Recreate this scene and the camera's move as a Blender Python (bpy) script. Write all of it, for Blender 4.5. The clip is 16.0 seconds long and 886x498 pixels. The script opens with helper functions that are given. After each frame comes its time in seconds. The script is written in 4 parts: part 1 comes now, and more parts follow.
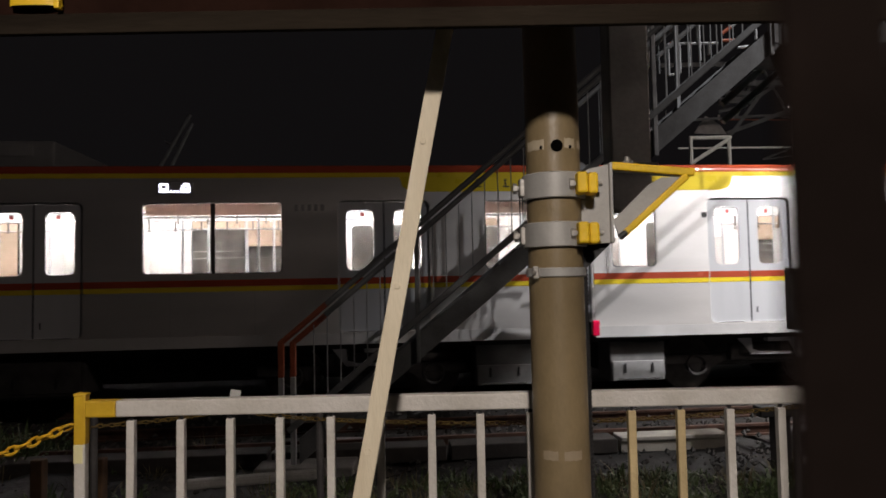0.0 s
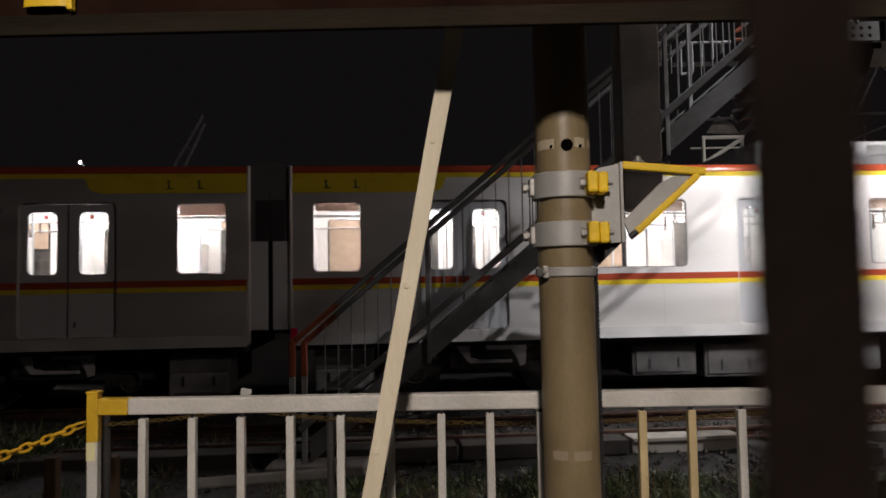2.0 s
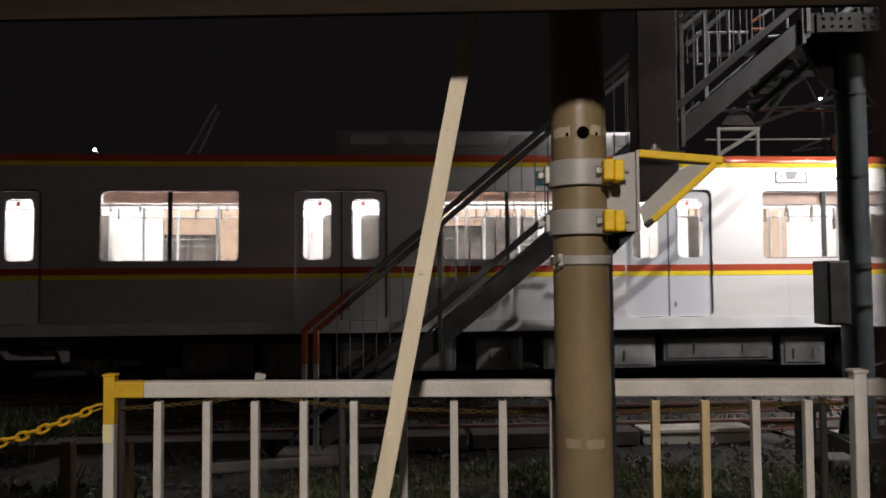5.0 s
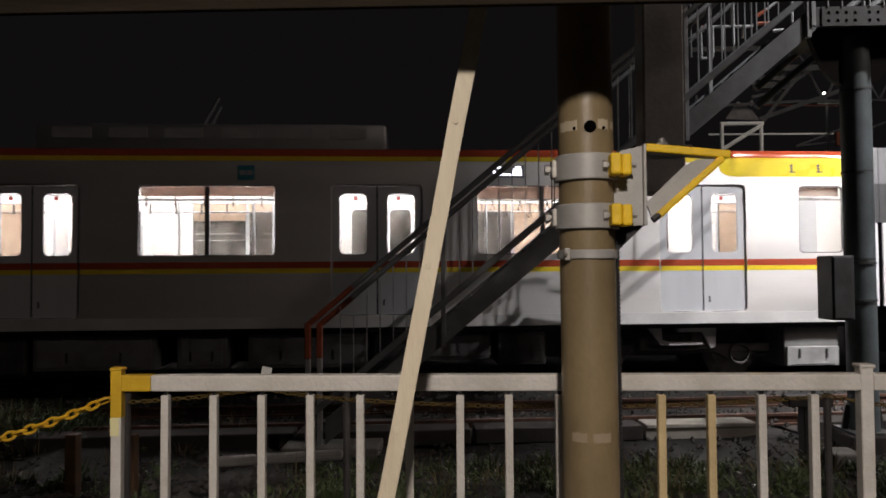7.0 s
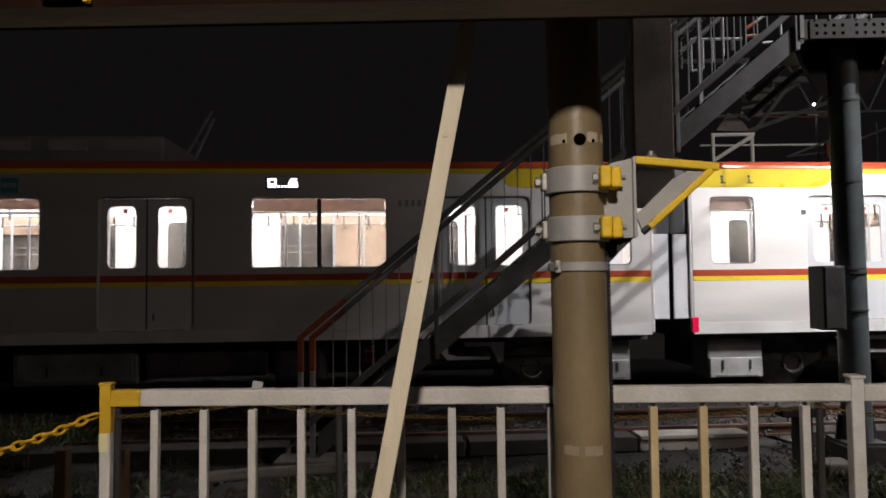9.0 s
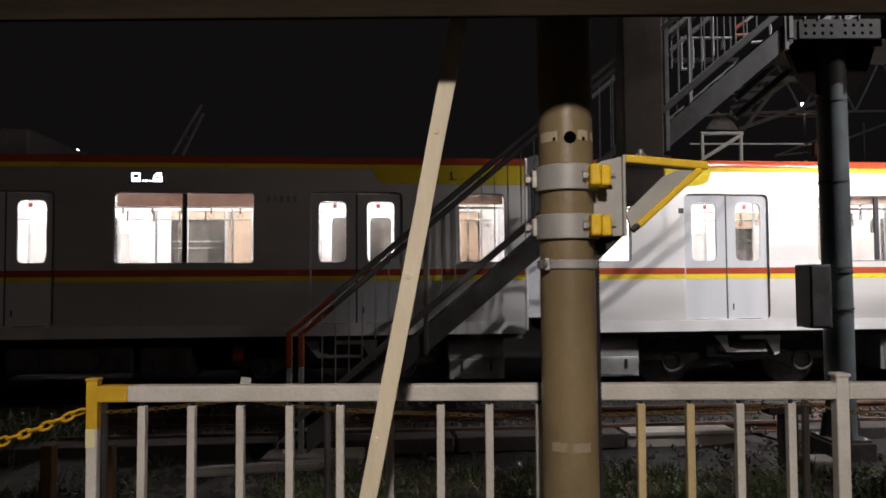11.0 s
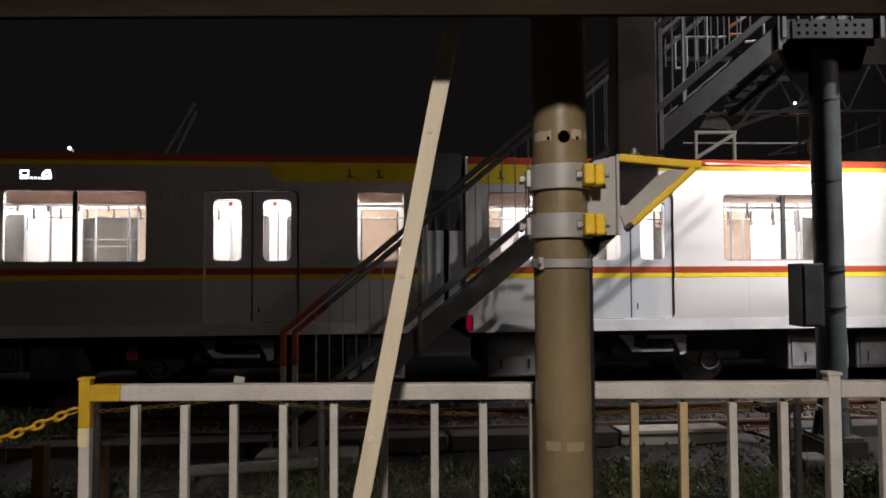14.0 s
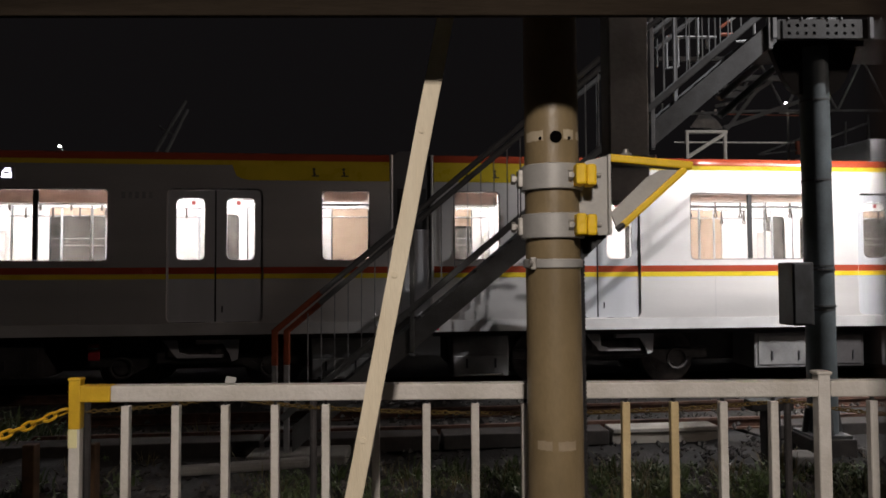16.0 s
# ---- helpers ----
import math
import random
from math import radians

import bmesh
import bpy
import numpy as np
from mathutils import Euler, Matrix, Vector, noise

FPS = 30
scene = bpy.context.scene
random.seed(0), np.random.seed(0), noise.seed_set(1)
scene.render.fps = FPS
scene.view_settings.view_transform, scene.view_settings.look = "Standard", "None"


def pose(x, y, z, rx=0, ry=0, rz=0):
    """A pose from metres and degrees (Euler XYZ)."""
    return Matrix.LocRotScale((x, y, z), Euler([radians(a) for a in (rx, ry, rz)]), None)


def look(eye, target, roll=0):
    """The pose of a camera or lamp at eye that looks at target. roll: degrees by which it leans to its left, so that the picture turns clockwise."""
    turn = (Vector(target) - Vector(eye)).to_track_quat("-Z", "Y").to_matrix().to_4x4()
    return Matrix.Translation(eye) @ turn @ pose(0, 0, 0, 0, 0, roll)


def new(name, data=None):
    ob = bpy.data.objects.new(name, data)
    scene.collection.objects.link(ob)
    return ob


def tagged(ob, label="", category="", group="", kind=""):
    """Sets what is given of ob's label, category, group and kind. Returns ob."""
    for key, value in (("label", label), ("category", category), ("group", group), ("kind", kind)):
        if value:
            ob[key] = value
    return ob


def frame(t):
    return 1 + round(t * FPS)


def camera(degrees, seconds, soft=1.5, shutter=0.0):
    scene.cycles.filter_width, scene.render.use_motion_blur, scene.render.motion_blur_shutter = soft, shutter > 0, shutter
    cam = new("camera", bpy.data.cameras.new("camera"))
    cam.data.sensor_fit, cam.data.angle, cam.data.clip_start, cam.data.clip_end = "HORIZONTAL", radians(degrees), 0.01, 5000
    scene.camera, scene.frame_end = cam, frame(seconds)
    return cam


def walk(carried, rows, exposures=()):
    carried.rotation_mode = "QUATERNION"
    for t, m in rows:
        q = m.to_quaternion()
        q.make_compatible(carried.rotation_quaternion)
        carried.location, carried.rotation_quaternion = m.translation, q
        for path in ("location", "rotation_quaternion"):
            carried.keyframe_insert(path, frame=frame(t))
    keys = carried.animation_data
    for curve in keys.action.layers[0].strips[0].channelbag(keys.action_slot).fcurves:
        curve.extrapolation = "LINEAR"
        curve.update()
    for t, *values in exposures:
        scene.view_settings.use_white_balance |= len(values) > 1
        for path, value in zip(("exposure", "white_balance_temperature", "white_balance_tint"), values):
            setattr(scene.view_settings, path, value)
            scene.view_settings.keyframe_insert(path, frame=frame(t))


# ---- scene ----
# The lens and the hand-held path: seconds, sideways, height, turn, tilt, lean
cam = camera(64.2, 16.0, soft=1.6, shutter=0.35)
# the small real opening of the lens: only what is a hand's width away goes soft
cam.data.dof.use_dof = True
cam.data.dof.focus_distance, cam.data.dof.aperture_fstop = 3.2, 11.0


def eye(x, z, turn, tilt, lean):
    return Matrix.Translation((x, 0, z)) @ pose(0, 0, 0, 0, 0, turn) @ pose(0, 0, 0, 90 + tilt) @ pose(0, 0, 0, 0, 0, lean)


PATH = [
    (0, 0.0054, 1.7566, -0.26, 2.869, -1.095),
    (0.5, 0.0054, 1.7558, -0.218, 2.685, -0.69),
    (1, 0.0057, 1.7551, -0.046, 2.746, -0.489),
    (1.5, 0.0061, 1.7543, 0.316, 2.727, -0.61),
    (1.7, 0.0064, 1.7544, 0.446, 2.7966, -0.7648),
    (1.85, 0.0084, 1.7545, 0.5435, 2.8488, -0.8809),
    (2, 0.0087, 1.7546, 0.641, 2.901, -0.997),
    (2.15, 0.0083, 1.7548, 0.5747, 2.9316, -0.9826),
    (2.3, 0.0063, 1.755, 0.5084, 2.9622, -0.9682),
    (2.5, 0.0061, 1.7553, 0.42, 3.003, -0.949),
    (3, 0.0052, 1.7518, 0.471, 3.151, -0.828),
    (3.5, 0.0044, 1.7496, 0.759, 2.967, -0.301),
    (4, 0.0043, 1.747, 1.169, 2.266, -0.327),
    (6.5, -0.0073, 1.7473, 1.757, 1.968, -0.395),
    (7, -0.0089, 1.7453, 1.784, 1.704, -0.386),
    (7.5, -0.0068, 1.7464, 1.666, 1.911, -0.932),
    (8, -0.0027, 1.7485, 1.522, 2.52, -1.12),
    (8.5, -0.0026, 1.7481, 1.497, 2.701, -0.888),
    (9, -0.0025, 1.7488, 1.243, 2.63, -0.645),
    (11.5, -0.0025, 1.7507, 0.249, 2.283, -0.334),
    (12, -0.0023, 1.7513, 0.083, 2.249, -0.359),
    (12.5, -0.0023, 1.7509, -0.042, 2.218, -0.387),
    (13, -0.0022, 1.751, -0.005, 2.221, -0.37),
    (13.5, -0.0023, 1.7513, 0.036, 2.247, -0.329),
    (14, -0.0022, 1.7517, -0.062, 2.194, -0.282),
    (14.5, -0.002, 1.7521, -0.239, 2.138, -0.189),
    (15, -0.002, 1.7523, -0.593, 2.095, -0.183),
    (15.5, -0.0019, 1.7536, -0.813, 2.11, -0.24),
    (16, -0.0019, 1.7545, -0.699, 2.097, -0.306),
]
walk(cam, [(r[0], eye(*r[1:])) for r in PATH])

# ---- world and lamps ----
world = bpy.data.worlds.new("night")
scene.world = world
world.use_nodes = True
world.node_tree.nodes["Background"].inputs[0].default_value = (0.68, 0.60, 0.64, 1)
world.node_tree.nodes["Background"].inputs[1].default_value = 0.0068
scene.view_settings.exposure = 0.04


def spot(name, where, target, watts, colour, cone, radius, blend=0.6):
    d = bpy.data.lights.new(name, "SPOT")
    d.energy, d.color, d.spot_size, d.spot_blend, d.shadow_soft_size = watts, colour, radians(cone), blend, radius
    ob = new(name, d)
    ob.matrix_world = look(where, target)
    return ob


# street lamp behind the viewer; the beam before the pole cuts its light off above
spot("street_lamp_light", (0.02, -4.0, 4.72), (0.05, 1.8, 1.2), 1070, (1.0, 0.885, 0.80), 35, 0.20, 0.2)
# two yard floodlights beyond the stairs that shine along the train
spot("floodlight_near", (9.0, 7.5, 6.0), (4.9, 10.8, 1.35), 2950, (1.0, 0.965, 0.97), 54, 0.08, 1.0)
spot("floodlight_far", (10.8, 7.3, 6.0), (6.8, 10.9, 1.1), 300, (1.0, 0.965, 0.97), 56, 0.08, 1.0)
# two lamps on a tall mast beside the stairs; the upper flight's rails cast their shadows on the cars
spot("mast_lamp_near", (11.1, 3.0, 13.9), (4.75, 10.0, 2.4), 10000, (1.0, 0.97, 0.985), 35, 0.06, 1.0)
spot("mast_lamp_far", (14.0, 3.0, 13.9), (6.0, 10.2, 2.4), 2000, (1.0, 0.97, 0.985), 32, 0.10, 1.0)
# added faint fill behind the viewer, no lamp known there, lifts the dark cars
spot("distant_fill_light", (18.0, -4.0, 15.0), (-2.0, 10.0, 2.0), 2350, (1.0, 0.83, 0.74), 60, 1.0, 0.8)
# added lamp, out of view beyond the train, to brighten the steel frame there
spot("beyond_fill_light", (14.0, 14.0, 10.0), (7.0, 24.0, 5.5), 2200, (1.0, 0.95, 0.92), 100, 0.15, 0.8)

# ---- materials ----


def mat(name, colour, rough=0.6, metal=0.0, vary=0.12, scale=6.0, bump=0.1, fine=60.0, second=None, mix=0.5, glow=0.0, glow_colour=None, stretch=(1, 1, 1), coat=0.0, spec=0.5):
    """A surface with stains at one scale, grain at another, and a fine relief."""
    m = bpy.data.materials.new(name)
    m.use_nodes = True
    nt = m.node_tree
    b = nt.nodes["Principled BSDF"]
    tc = nt.nodes.new("ShaderNodeTexCoord")
    mp = nt.nodes.new("ShaderNodeMapping")
    mp.inputs["Scale"].default_value = stretch
    nt.links.new(tc.outputs["Object"], mp.inputs[0])
    info = nt.nodes.new("ShaderNodeObjectInfo")
    n1 = nt.nodes.new("ShaderNodeTexNoise")
    n1.noise_dimensions = "4D"
    n1.inputs["Scale"].default_value, n1.inputs["Detail"].default_value = scale, 5
    nt.links.new(mp.outputs[0], n1.inputs["Vector"])
    mul = nt.nodes.new("ShaderNodeMath")
    mul.operation = "MULTIPLY"
    mul.inputs[1].default_value = 37.0
    nt.links.new(info.outputs["Random"], mul.inputs[0])
    nt.links.new(mul.outputs[0], n1.inputs["W"])
    n2 = nt.nodes.new("ShaderNodeTexNoise")
    n2.inputs["Scale"].default_value, n2.inputs["Detail"].default_value = fine, 3
    nt.links.new(mp.outputs[0], n2.inputs["Vector"])
    ramp = nt.nodes.new("ShaderNodeValToRGB")
    c2 = second or [c * (1 - vary * 2.2) for c in colour]
    e = ramp.color_ramp.elements
    e[0].position, e[1].position = 0.5 - 0.22 * (1 - mix) - 0.08, 0.5 + 0.22 * mix + 0.05
    e[0].color, e[1].color = (*c2, 1), (*colour, 1)
    nt.links.new(n1.outputs[0], ramp.inputs[0])
    grain = nt.nodes.new("ShaderNodeMix")
    grain.data_type, grain.blend_type = "RGBA", "MULTIPLY"
    grain.inputs[0].default_value = min(1.0, vary * 2.5)
    nt.links.new(ramp.outputs[0], grain.inputs[6])
    g2 = nt.nodes.new("ShaderNodeMapRange")
    g2.inputs[3].default_value, g2.inputs[4].default_value = 0.6, 1.25
    nt.links.new(n2.outputs[0], g2.inputs[0])
    nt.links.new(g2.outputs[0], grain.inputs[7])
    nt.links.new(grain.outputs[2], b.inputs["Base Color"])
    rr = nt.nodes.new("ShaderNodeMapRange")
    rr.inputs[3].default_value, rr.inputs[4].default_value = max(0.03, rough - 0.12), min(1.0, rough + 0.12)
    nt.links.new(n1.outputs[0], rr.inputs[0])
    nt.links.new(rr.outputs[0], b.inputs["Roughness"])
    b.inputs["Metallic"].default_value = metal
    b.inputs["Coat Weight"].default_value = coat
    b.inputs["Specular IOR Level"].default_value = spec
    if bump:
        bp = nt.nodes.new("ShaderNodeBump")
        bp.inputs["Strength"].default_value, bp.inputs["Distance"].default_value = bump, 0.01
        nt.links.new(n2.outputs[0], bp.inputs["Height"])
        nt.links.new(bp.outputs[0], b.inputs["Normal"])
    if glow:
        b.inputs["Emission Color"].default_value = (*(glow_colour or colour), 1)
        b.inputs["Emission Strength"].default_value = glow
    return m


def glass(name, tint=(0.9, 0.95, 0.95), index=1.45, film=0.0):
    m = bpy.data.materials.new(name)
    m.use_nodes = True
    nt = m.node_tree
    nt.nodes.remove(nt.nodes["Principled BSDF"])
    tr, gl, mx = (nt.nodes.new("ShaderNodeBsdf" + k) if k != "Mix" else nt.nodes.new("ShaderNodeMixShader") for k in ("Transparent", "Glossy", "Mix"))
    tr.inputs[0].default_value = (*tint, 1)
    gl.inputs["Roughness"].default_value = 0.03
    fr = nt.nodes.new("ShaderNodeFresnel")
    fr.inputs[0].default_value = index
    nt.links.new(fr.outputs[0], mx.inputs[0])
    nt.links.new(tr.outputs[0], mx.inputs[1])
    nt.links.new(gl.outputs[0], mx.inputs[2])
    last = mx
    if film:
        # thin streaky dusty film that also stands in for reflections of the lit interior
        tc, n, mr = nt.nodes.new("ShaderNodeTexCoord"), nt.nodes.new("ShaderNodeTexNoise"), nt.nodes.new("ShaderNodeMapRange")
        mp = nt.nodes.new("ShaderNodeMapping")
        mp.inputs["Scale"].default_value = (2.0, 1.0, 0.7)
        nt.links.new(tc.outputs["Object"], mp.inputs[0])
        nt.links.new(mp.outputs[0], n.inputs["Vector"])
        n.inputs["Scale"].default_value, n.inputs["Detail"].default_value = 2.2, 4
        mr.inputs[1].default_value, mr.inputs[2].default_value = 0.35, 0.65
        mr.inputs[3].default_value, mr.inputs[4].default_value = film * 0.4, film * 1.6
        nt.links.new(n.outputs[0], mr.inputs[0])
        dust_sheen, last = nt.nodes.new("ShaderNodeBsdfDiffuse"), nt.nodes.new("ShaderNodeMixShader")
        dust_sheen.inputs[0].default_value = (0.62, 0.55, 0.50, 1)
        nt.links.new(mr.outputs[0], last.inputs[0])
        nt.links.new(mx.outputs[0], last.inputs[1])
        nt.links.new(dust_sheen.outputs[0], last.inputs[2])
    nt.links.new(last.outputs[0], nt.nodes["Material Output"].inputs[0])
    return m


def cloth(name, colour, through_share=0.5):
    """Thin woven cloth, lit also from behind."""
    m = bpy.data.materials.new(name)
    m.use_nodes = True
    nt = m.node_tree
    nt.nodes.remove(nt.nodes["Principled BSDF"])
    tc = nt.nodes.new("ShaderNodeTexCoord")
    n = nt.nodes.new("ShaderNodeTexNoise")
    n.inputs["Scale"].default_value, n.inputs["Detail"].default_value = 9.0, 6
    nt.links.new(tc.outputs["Object"], n.inputs["Vector"])
    ramp = nt.nodes.new("ShaderNodeValToRGB")
    e = ramp.color_ramp.elements
    e[0].position, e[1].position = 0.3, 0.7
    e[0].color, e[1].color = (*[c * 0.8 for c in colour], 1), (*colour, 1)
    nt.links.new(n.outputs[0], ramp.inputs[0])
    df, tl, mx = nt.nodes.new("ShaderNodeBsdfDiffuse"), nt.nodes.new("ShaderNodeBsdfTranslucent"), nt.nodes.new("ShaderNodeMixShader")
    mx.inputs[0].default_value = through_share
    for k, b in ((1, df), (2, tl)):
        nt.links.new(ramp.outputs[0], b.inputs[0])
        nt.links.new(b.outputs[0], mx.inputs[k])
    nt.links.new(mx.outputs[0], nt.nodes["Material Output"].inputs[0])
    return m


M = {
    "body": mat("brushed_aluminium", (0.79, 0.765, 0.745), 0.49, 0.85, 0.05, 1.2, 0.03, 30, stretch=(0.35, 1, 2.5)),
    "rocker": mat("grey_sill_paint", (0.62, 0.61, 0.60), 0.5, 0.45, 0.08, 2.0, 0.04, 30),
    "door": mat("door_stainless", (0.425, 0.43, 0.445), 0.45, 0.0, 0.05, 1.5, 0.03, 40, stretch=(3, 1, 0.4)),
    "brown": mat("brown_band", (0.34, 0.06, 0.03), 0.24, 0, 0.08, 3, 0.02, 40),
    "brown_gloss": mat("brown_roof_gloss", (0.32, 0.055, 0.025), 0.05, 0, 0.05, 3, 0.0, 40),
    "gold": mat("gold_band", (0.66, 0.50, 0.03), 0.30, 0, 0.06, 3, 0.02, 40),
    "frame": mat("door_frame_steel", (0.50, 0.50, 0.50), 0.5, 0, 0.15, 20, 0.05, 80),
    "seal": mat("black_rubber", (0.018, 0.018, 0.02), 0.6, 0, 0.2, 20, 0.1, 80),
    "hood": mat("car_end_hood_grey", (0.115, 0.115, 0.12), 0.55, 0, 0.10, 3, 0.05, 40),
    "rim": mat("window_rim", (0.16, 0.16, 0.165), 0.5, 0.2, 0.1, 10, 0.0, 60),
    "roof": mat("roof_grey", (0.32, 0.32, 0.32), 0.55, 0.2, 0.12, 3, 0.05, 30),
    "aircon": mat("aircon_stainless", (0.34, 0.34, 0.34), 0.5, 0.7, 0.06, 3, 0.03, 30),
    "under": mat("underframe_black", (0.055, 0.05, 0.05), 0.75, 0.1, 0.3, 4, 0.3, 40),
    "equip": mat("equipment_grey", (0.22, 0.22, 0.22), 0.55, 0.1, 0.16, 3, 0.1, 40),
    "cover": mat("lit_grey_cover", (0.27, 0.267, 0.265), 0.5, 0.1, 0.16, 4, 0.06, 40),
    "gear": mat("grimy_equipment_grey", (0.17, 0.168, 0.165), 0.6, 0.1, 0.22, 3, 0.15, 40),
    "panel": mat("display_panel_grey", (0.30, 0.295, 0.295), 0.4, 0, 0.05, 3, 0.0, 40),
    "bogie": mat("bogie_grey", (0.075, 0.07, 0.068), 0.7, 0.0, 0.3, 5, 0.3, 40, spec=0.3),
    "wheel": mat("wheel_steel", (0.15, 0.13, 0.12), 0.5, 0.2, 0.25, 8, 0.2, 60),
    "fender": mat("fender_grey", (0.52, 0.52, 0.54), 0.6, 0, 0.06, 3, 0.05, 40),
    "bellows": mat("bellows_dark", (0.035, 0.035, 0.037), 0.8, 0, 0.2, 6, 0.2, 40),
    "inner": mat("interior_white_panel", (0.80, 0.76, 0.74), 0.45, 0, 0.04, 2, 0.02, 30),
    "floor_in": mat("interior_floor", (0.25, 0.23, 0.22), 0.5, 0, 0.1, 4, 0.03, 60),
    "seat": mat("seat_moquette", (0.30, 0.17, 0.12), 0.9, 0, 0.15, 10, 0.2, 150),
    "steel": mat("polished_pole", (0.7, 0.7, 0.7), 0.2, 0.9, 0.04, 3, 0.0, 30),
    "strap": mat("strap_ring", (0.10, 0.075, 0.065), 0.5, 0, 0.1, 10, 0.0, 60),
    "blind": cloth("window_blind", (0.62, 0.48, 0.42), 0.45),
    "tube": mat("interior_lamp", (1, 0.95, 0.92), 0.5, 0, 0.0, 1, 0, 10, glow=25.0, glow_colour=(1.0, 0.90, 0.885)),
    "led": mat("display_glow", (0.9, 0.9, 1), 0.5, 0, 0.0, 1, 0, 10, glow=5.0, glow_colour=(0.80, 0.80, 1.0)),
    "red_plate": mat("red_marker", (0.98, 0.006, 0.09), 0.42, 0.55, 0.03, 5, 0, 20),
    "blue": mat("blue_sticker", (0.03, 0.17, 0.22), 0.4, 0, 0.05, 5, 0, 40),
    "white_ink": mat("white_sticker", (0.75, 0.78, 0.8), 0.4, 0, 0.05, 5, 0, 40),
    "ink": mat("dark_sticker", (0.05, 0.05, 0.05), 0.5, 0, 0.1, 5, 0, 40),
    "pane": glass("window_glass"),
    "far_pane": glass("dusty_sheen_glass", (0.75, 0.72, 0.70), 1.7, 0.11),
    "far_blind": cloth("beige_blind", (0.58, 0.43, 0.33), 0.15),
    "fence": mat("fence_white_paint", (0.63, 0.60, 0.56), 0.5, 0, 0.13, 9, 0.18, 90, second=(0.50, 0.47, 0.42), mix=0.3),
    "fence_warm": mat("fence_yellowed_paint", (0.62, 0.48, 0.26), 0.5, 0, 0.12, 9, 0.15, 90),
    "yellow": mat("yellow_paint", (0.68, 0.43, 0.02), 0.5, 0, 0.12, 10, 0.15, 80, second=(0.50, 0.30, 0.02), mix=0.35),
    "cream": mat("cream_tape", (0.78, 0.72, 0.40), 0.5, 0, 0.06, 10, 0.1, 80),
    "chain": mat("yellow_plastic_chain", (0.62, 0.36, 0.02), 0.45, 0, 0.12, 30, 0.05, 80),
    # the same yellow chain, its colour darkened to stand for weak light
    "dusty_chain": mat("dim_lit_yellow_chain", (0.12, 0.075, 0.012), 0.7, 0, 0.2, 30, 0.05, 80),
    "pole": mat("tan_painted_pole", (0.255, 0.192, 0.105), 0.40, 0, 0.14, 5, 0.10, 70, second=(0.165, 0.122, 0.066), mix=0.5, stretch=(1.6, 1.6, 0.9)),
    "tape": mat("grey_tape_residue", (0.50, 0.42, 0.30), 0.6, 0, 0.12, 12, 0.1, 80),
    "old_tape": mat("faded_tape_residue", (0.34, 0.27, 0.18), 0.6, 0, 0.12, 12, 0.1, 80),
    "clamp": mat("galvanised_clamp", (0.42, 0.41, 0.39), 0.5, 0.2, 0.10, 9, 0.05, 120),
    "cap": mat("yellow_soft_cap", (0.88, 0.57, 0.015), 0.55, 0, 0.10, 14, 0.25, 60),
    "bolt": mat("zinc_bolt", (0.42, 0.40, 0.37), 0.45, 0.5, 0.2, 30, 0.1, 90),
    "hole": mat("hole_shade", (0.0025, 0.0022, 0.002), 0.95, 0, 0.1, 10, 0, 40, spec=0.0),
    "board": mat("pale_board", (0.74, 0.66, 0.50), 0.6, 0, 0.10, 4, 0.15, 60, second=(0.62, 0.53, 0.38), mix=0.4, stretch=(5, 5, 0.8)),
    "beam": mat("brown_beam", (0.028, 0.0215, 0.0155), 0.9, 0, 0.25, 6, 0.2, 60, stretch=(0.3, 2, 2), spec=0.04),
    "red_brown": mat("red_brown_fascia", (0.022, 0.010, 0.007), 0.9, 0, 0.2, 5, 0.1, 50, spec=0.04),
    "mast": mat("grey_steel_mast", (0.50, 0.48, 0.46), 0.6, 0.2, 0.2, 6, 0.1, 60),
    "bar": mat("dark_near_bar", (0.014, 0.0095, 0.008), 0.9, 0, 0.2, 40, 0.1, 200, spec=0.03),
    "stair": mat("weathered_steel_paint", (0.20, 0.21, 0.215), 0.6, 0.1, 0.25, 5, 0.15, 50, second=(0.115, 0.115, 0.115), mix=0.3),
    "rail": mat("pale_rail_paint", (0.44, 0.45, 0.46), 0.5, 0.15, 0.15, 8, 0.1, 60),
    "red_rail": mat("red_orange_rail_paint", (0.40, 0.095, 0.04), 0.55, 0, 0.15, 8, 0.1, 60),
    "landing": mat("dark_landing_paint", (0.085, 0.088, 0.088), 0.6, 0.1, 0.25, 5, 0.15, 50, second=(0.05, 0.048, 0.046), mix=0.3),
    "pillar": mat("blue_grey_pillar", (0.14, 0.165, 0.175), 0.55, 0.1, 0.2, 3, 0.12, 40, second=(0.085, 0.098, 0.10), mix=0.35),
    "concrete": mat("weathered_concrete", (0.24, 0.23, 0.215), 0.85, 0, 0.2, 4, 0.4, 40),
    "lid": mat("pale_concrete_lid", (0.42, 0.39, 0.34), 0.85, 0, 0.15, 5, 0.3, 50),
    "soil": mat("dark_soil_ballast", (0.03, 0.028, 0.026), 0.95, 0, 0.35, 2.2, 0.8, 26, second=(0.015, 0.014, 0.013)),
    "paving": mat("pale_bounce_walkway", (0.24, 0.232, 0.22), 0.9, 0, 0.25, 4, 0.5, 60),
    "stone": mat("ballast_stone", (0.075, 0.068, 0.062), 0.9, 0, 0.3, 5, 0.4, 40),
    "rust": mat("rusty_rail", (0.115, 0.056, 0.036), 0.75, 0.2, 0.3, 6, 0.3, 60),
    "sleeper": mat("concrete_sleeper", (0.052, 0.045, 0.04), 0.9, 0, 0.25, 6, 0.3, 50),
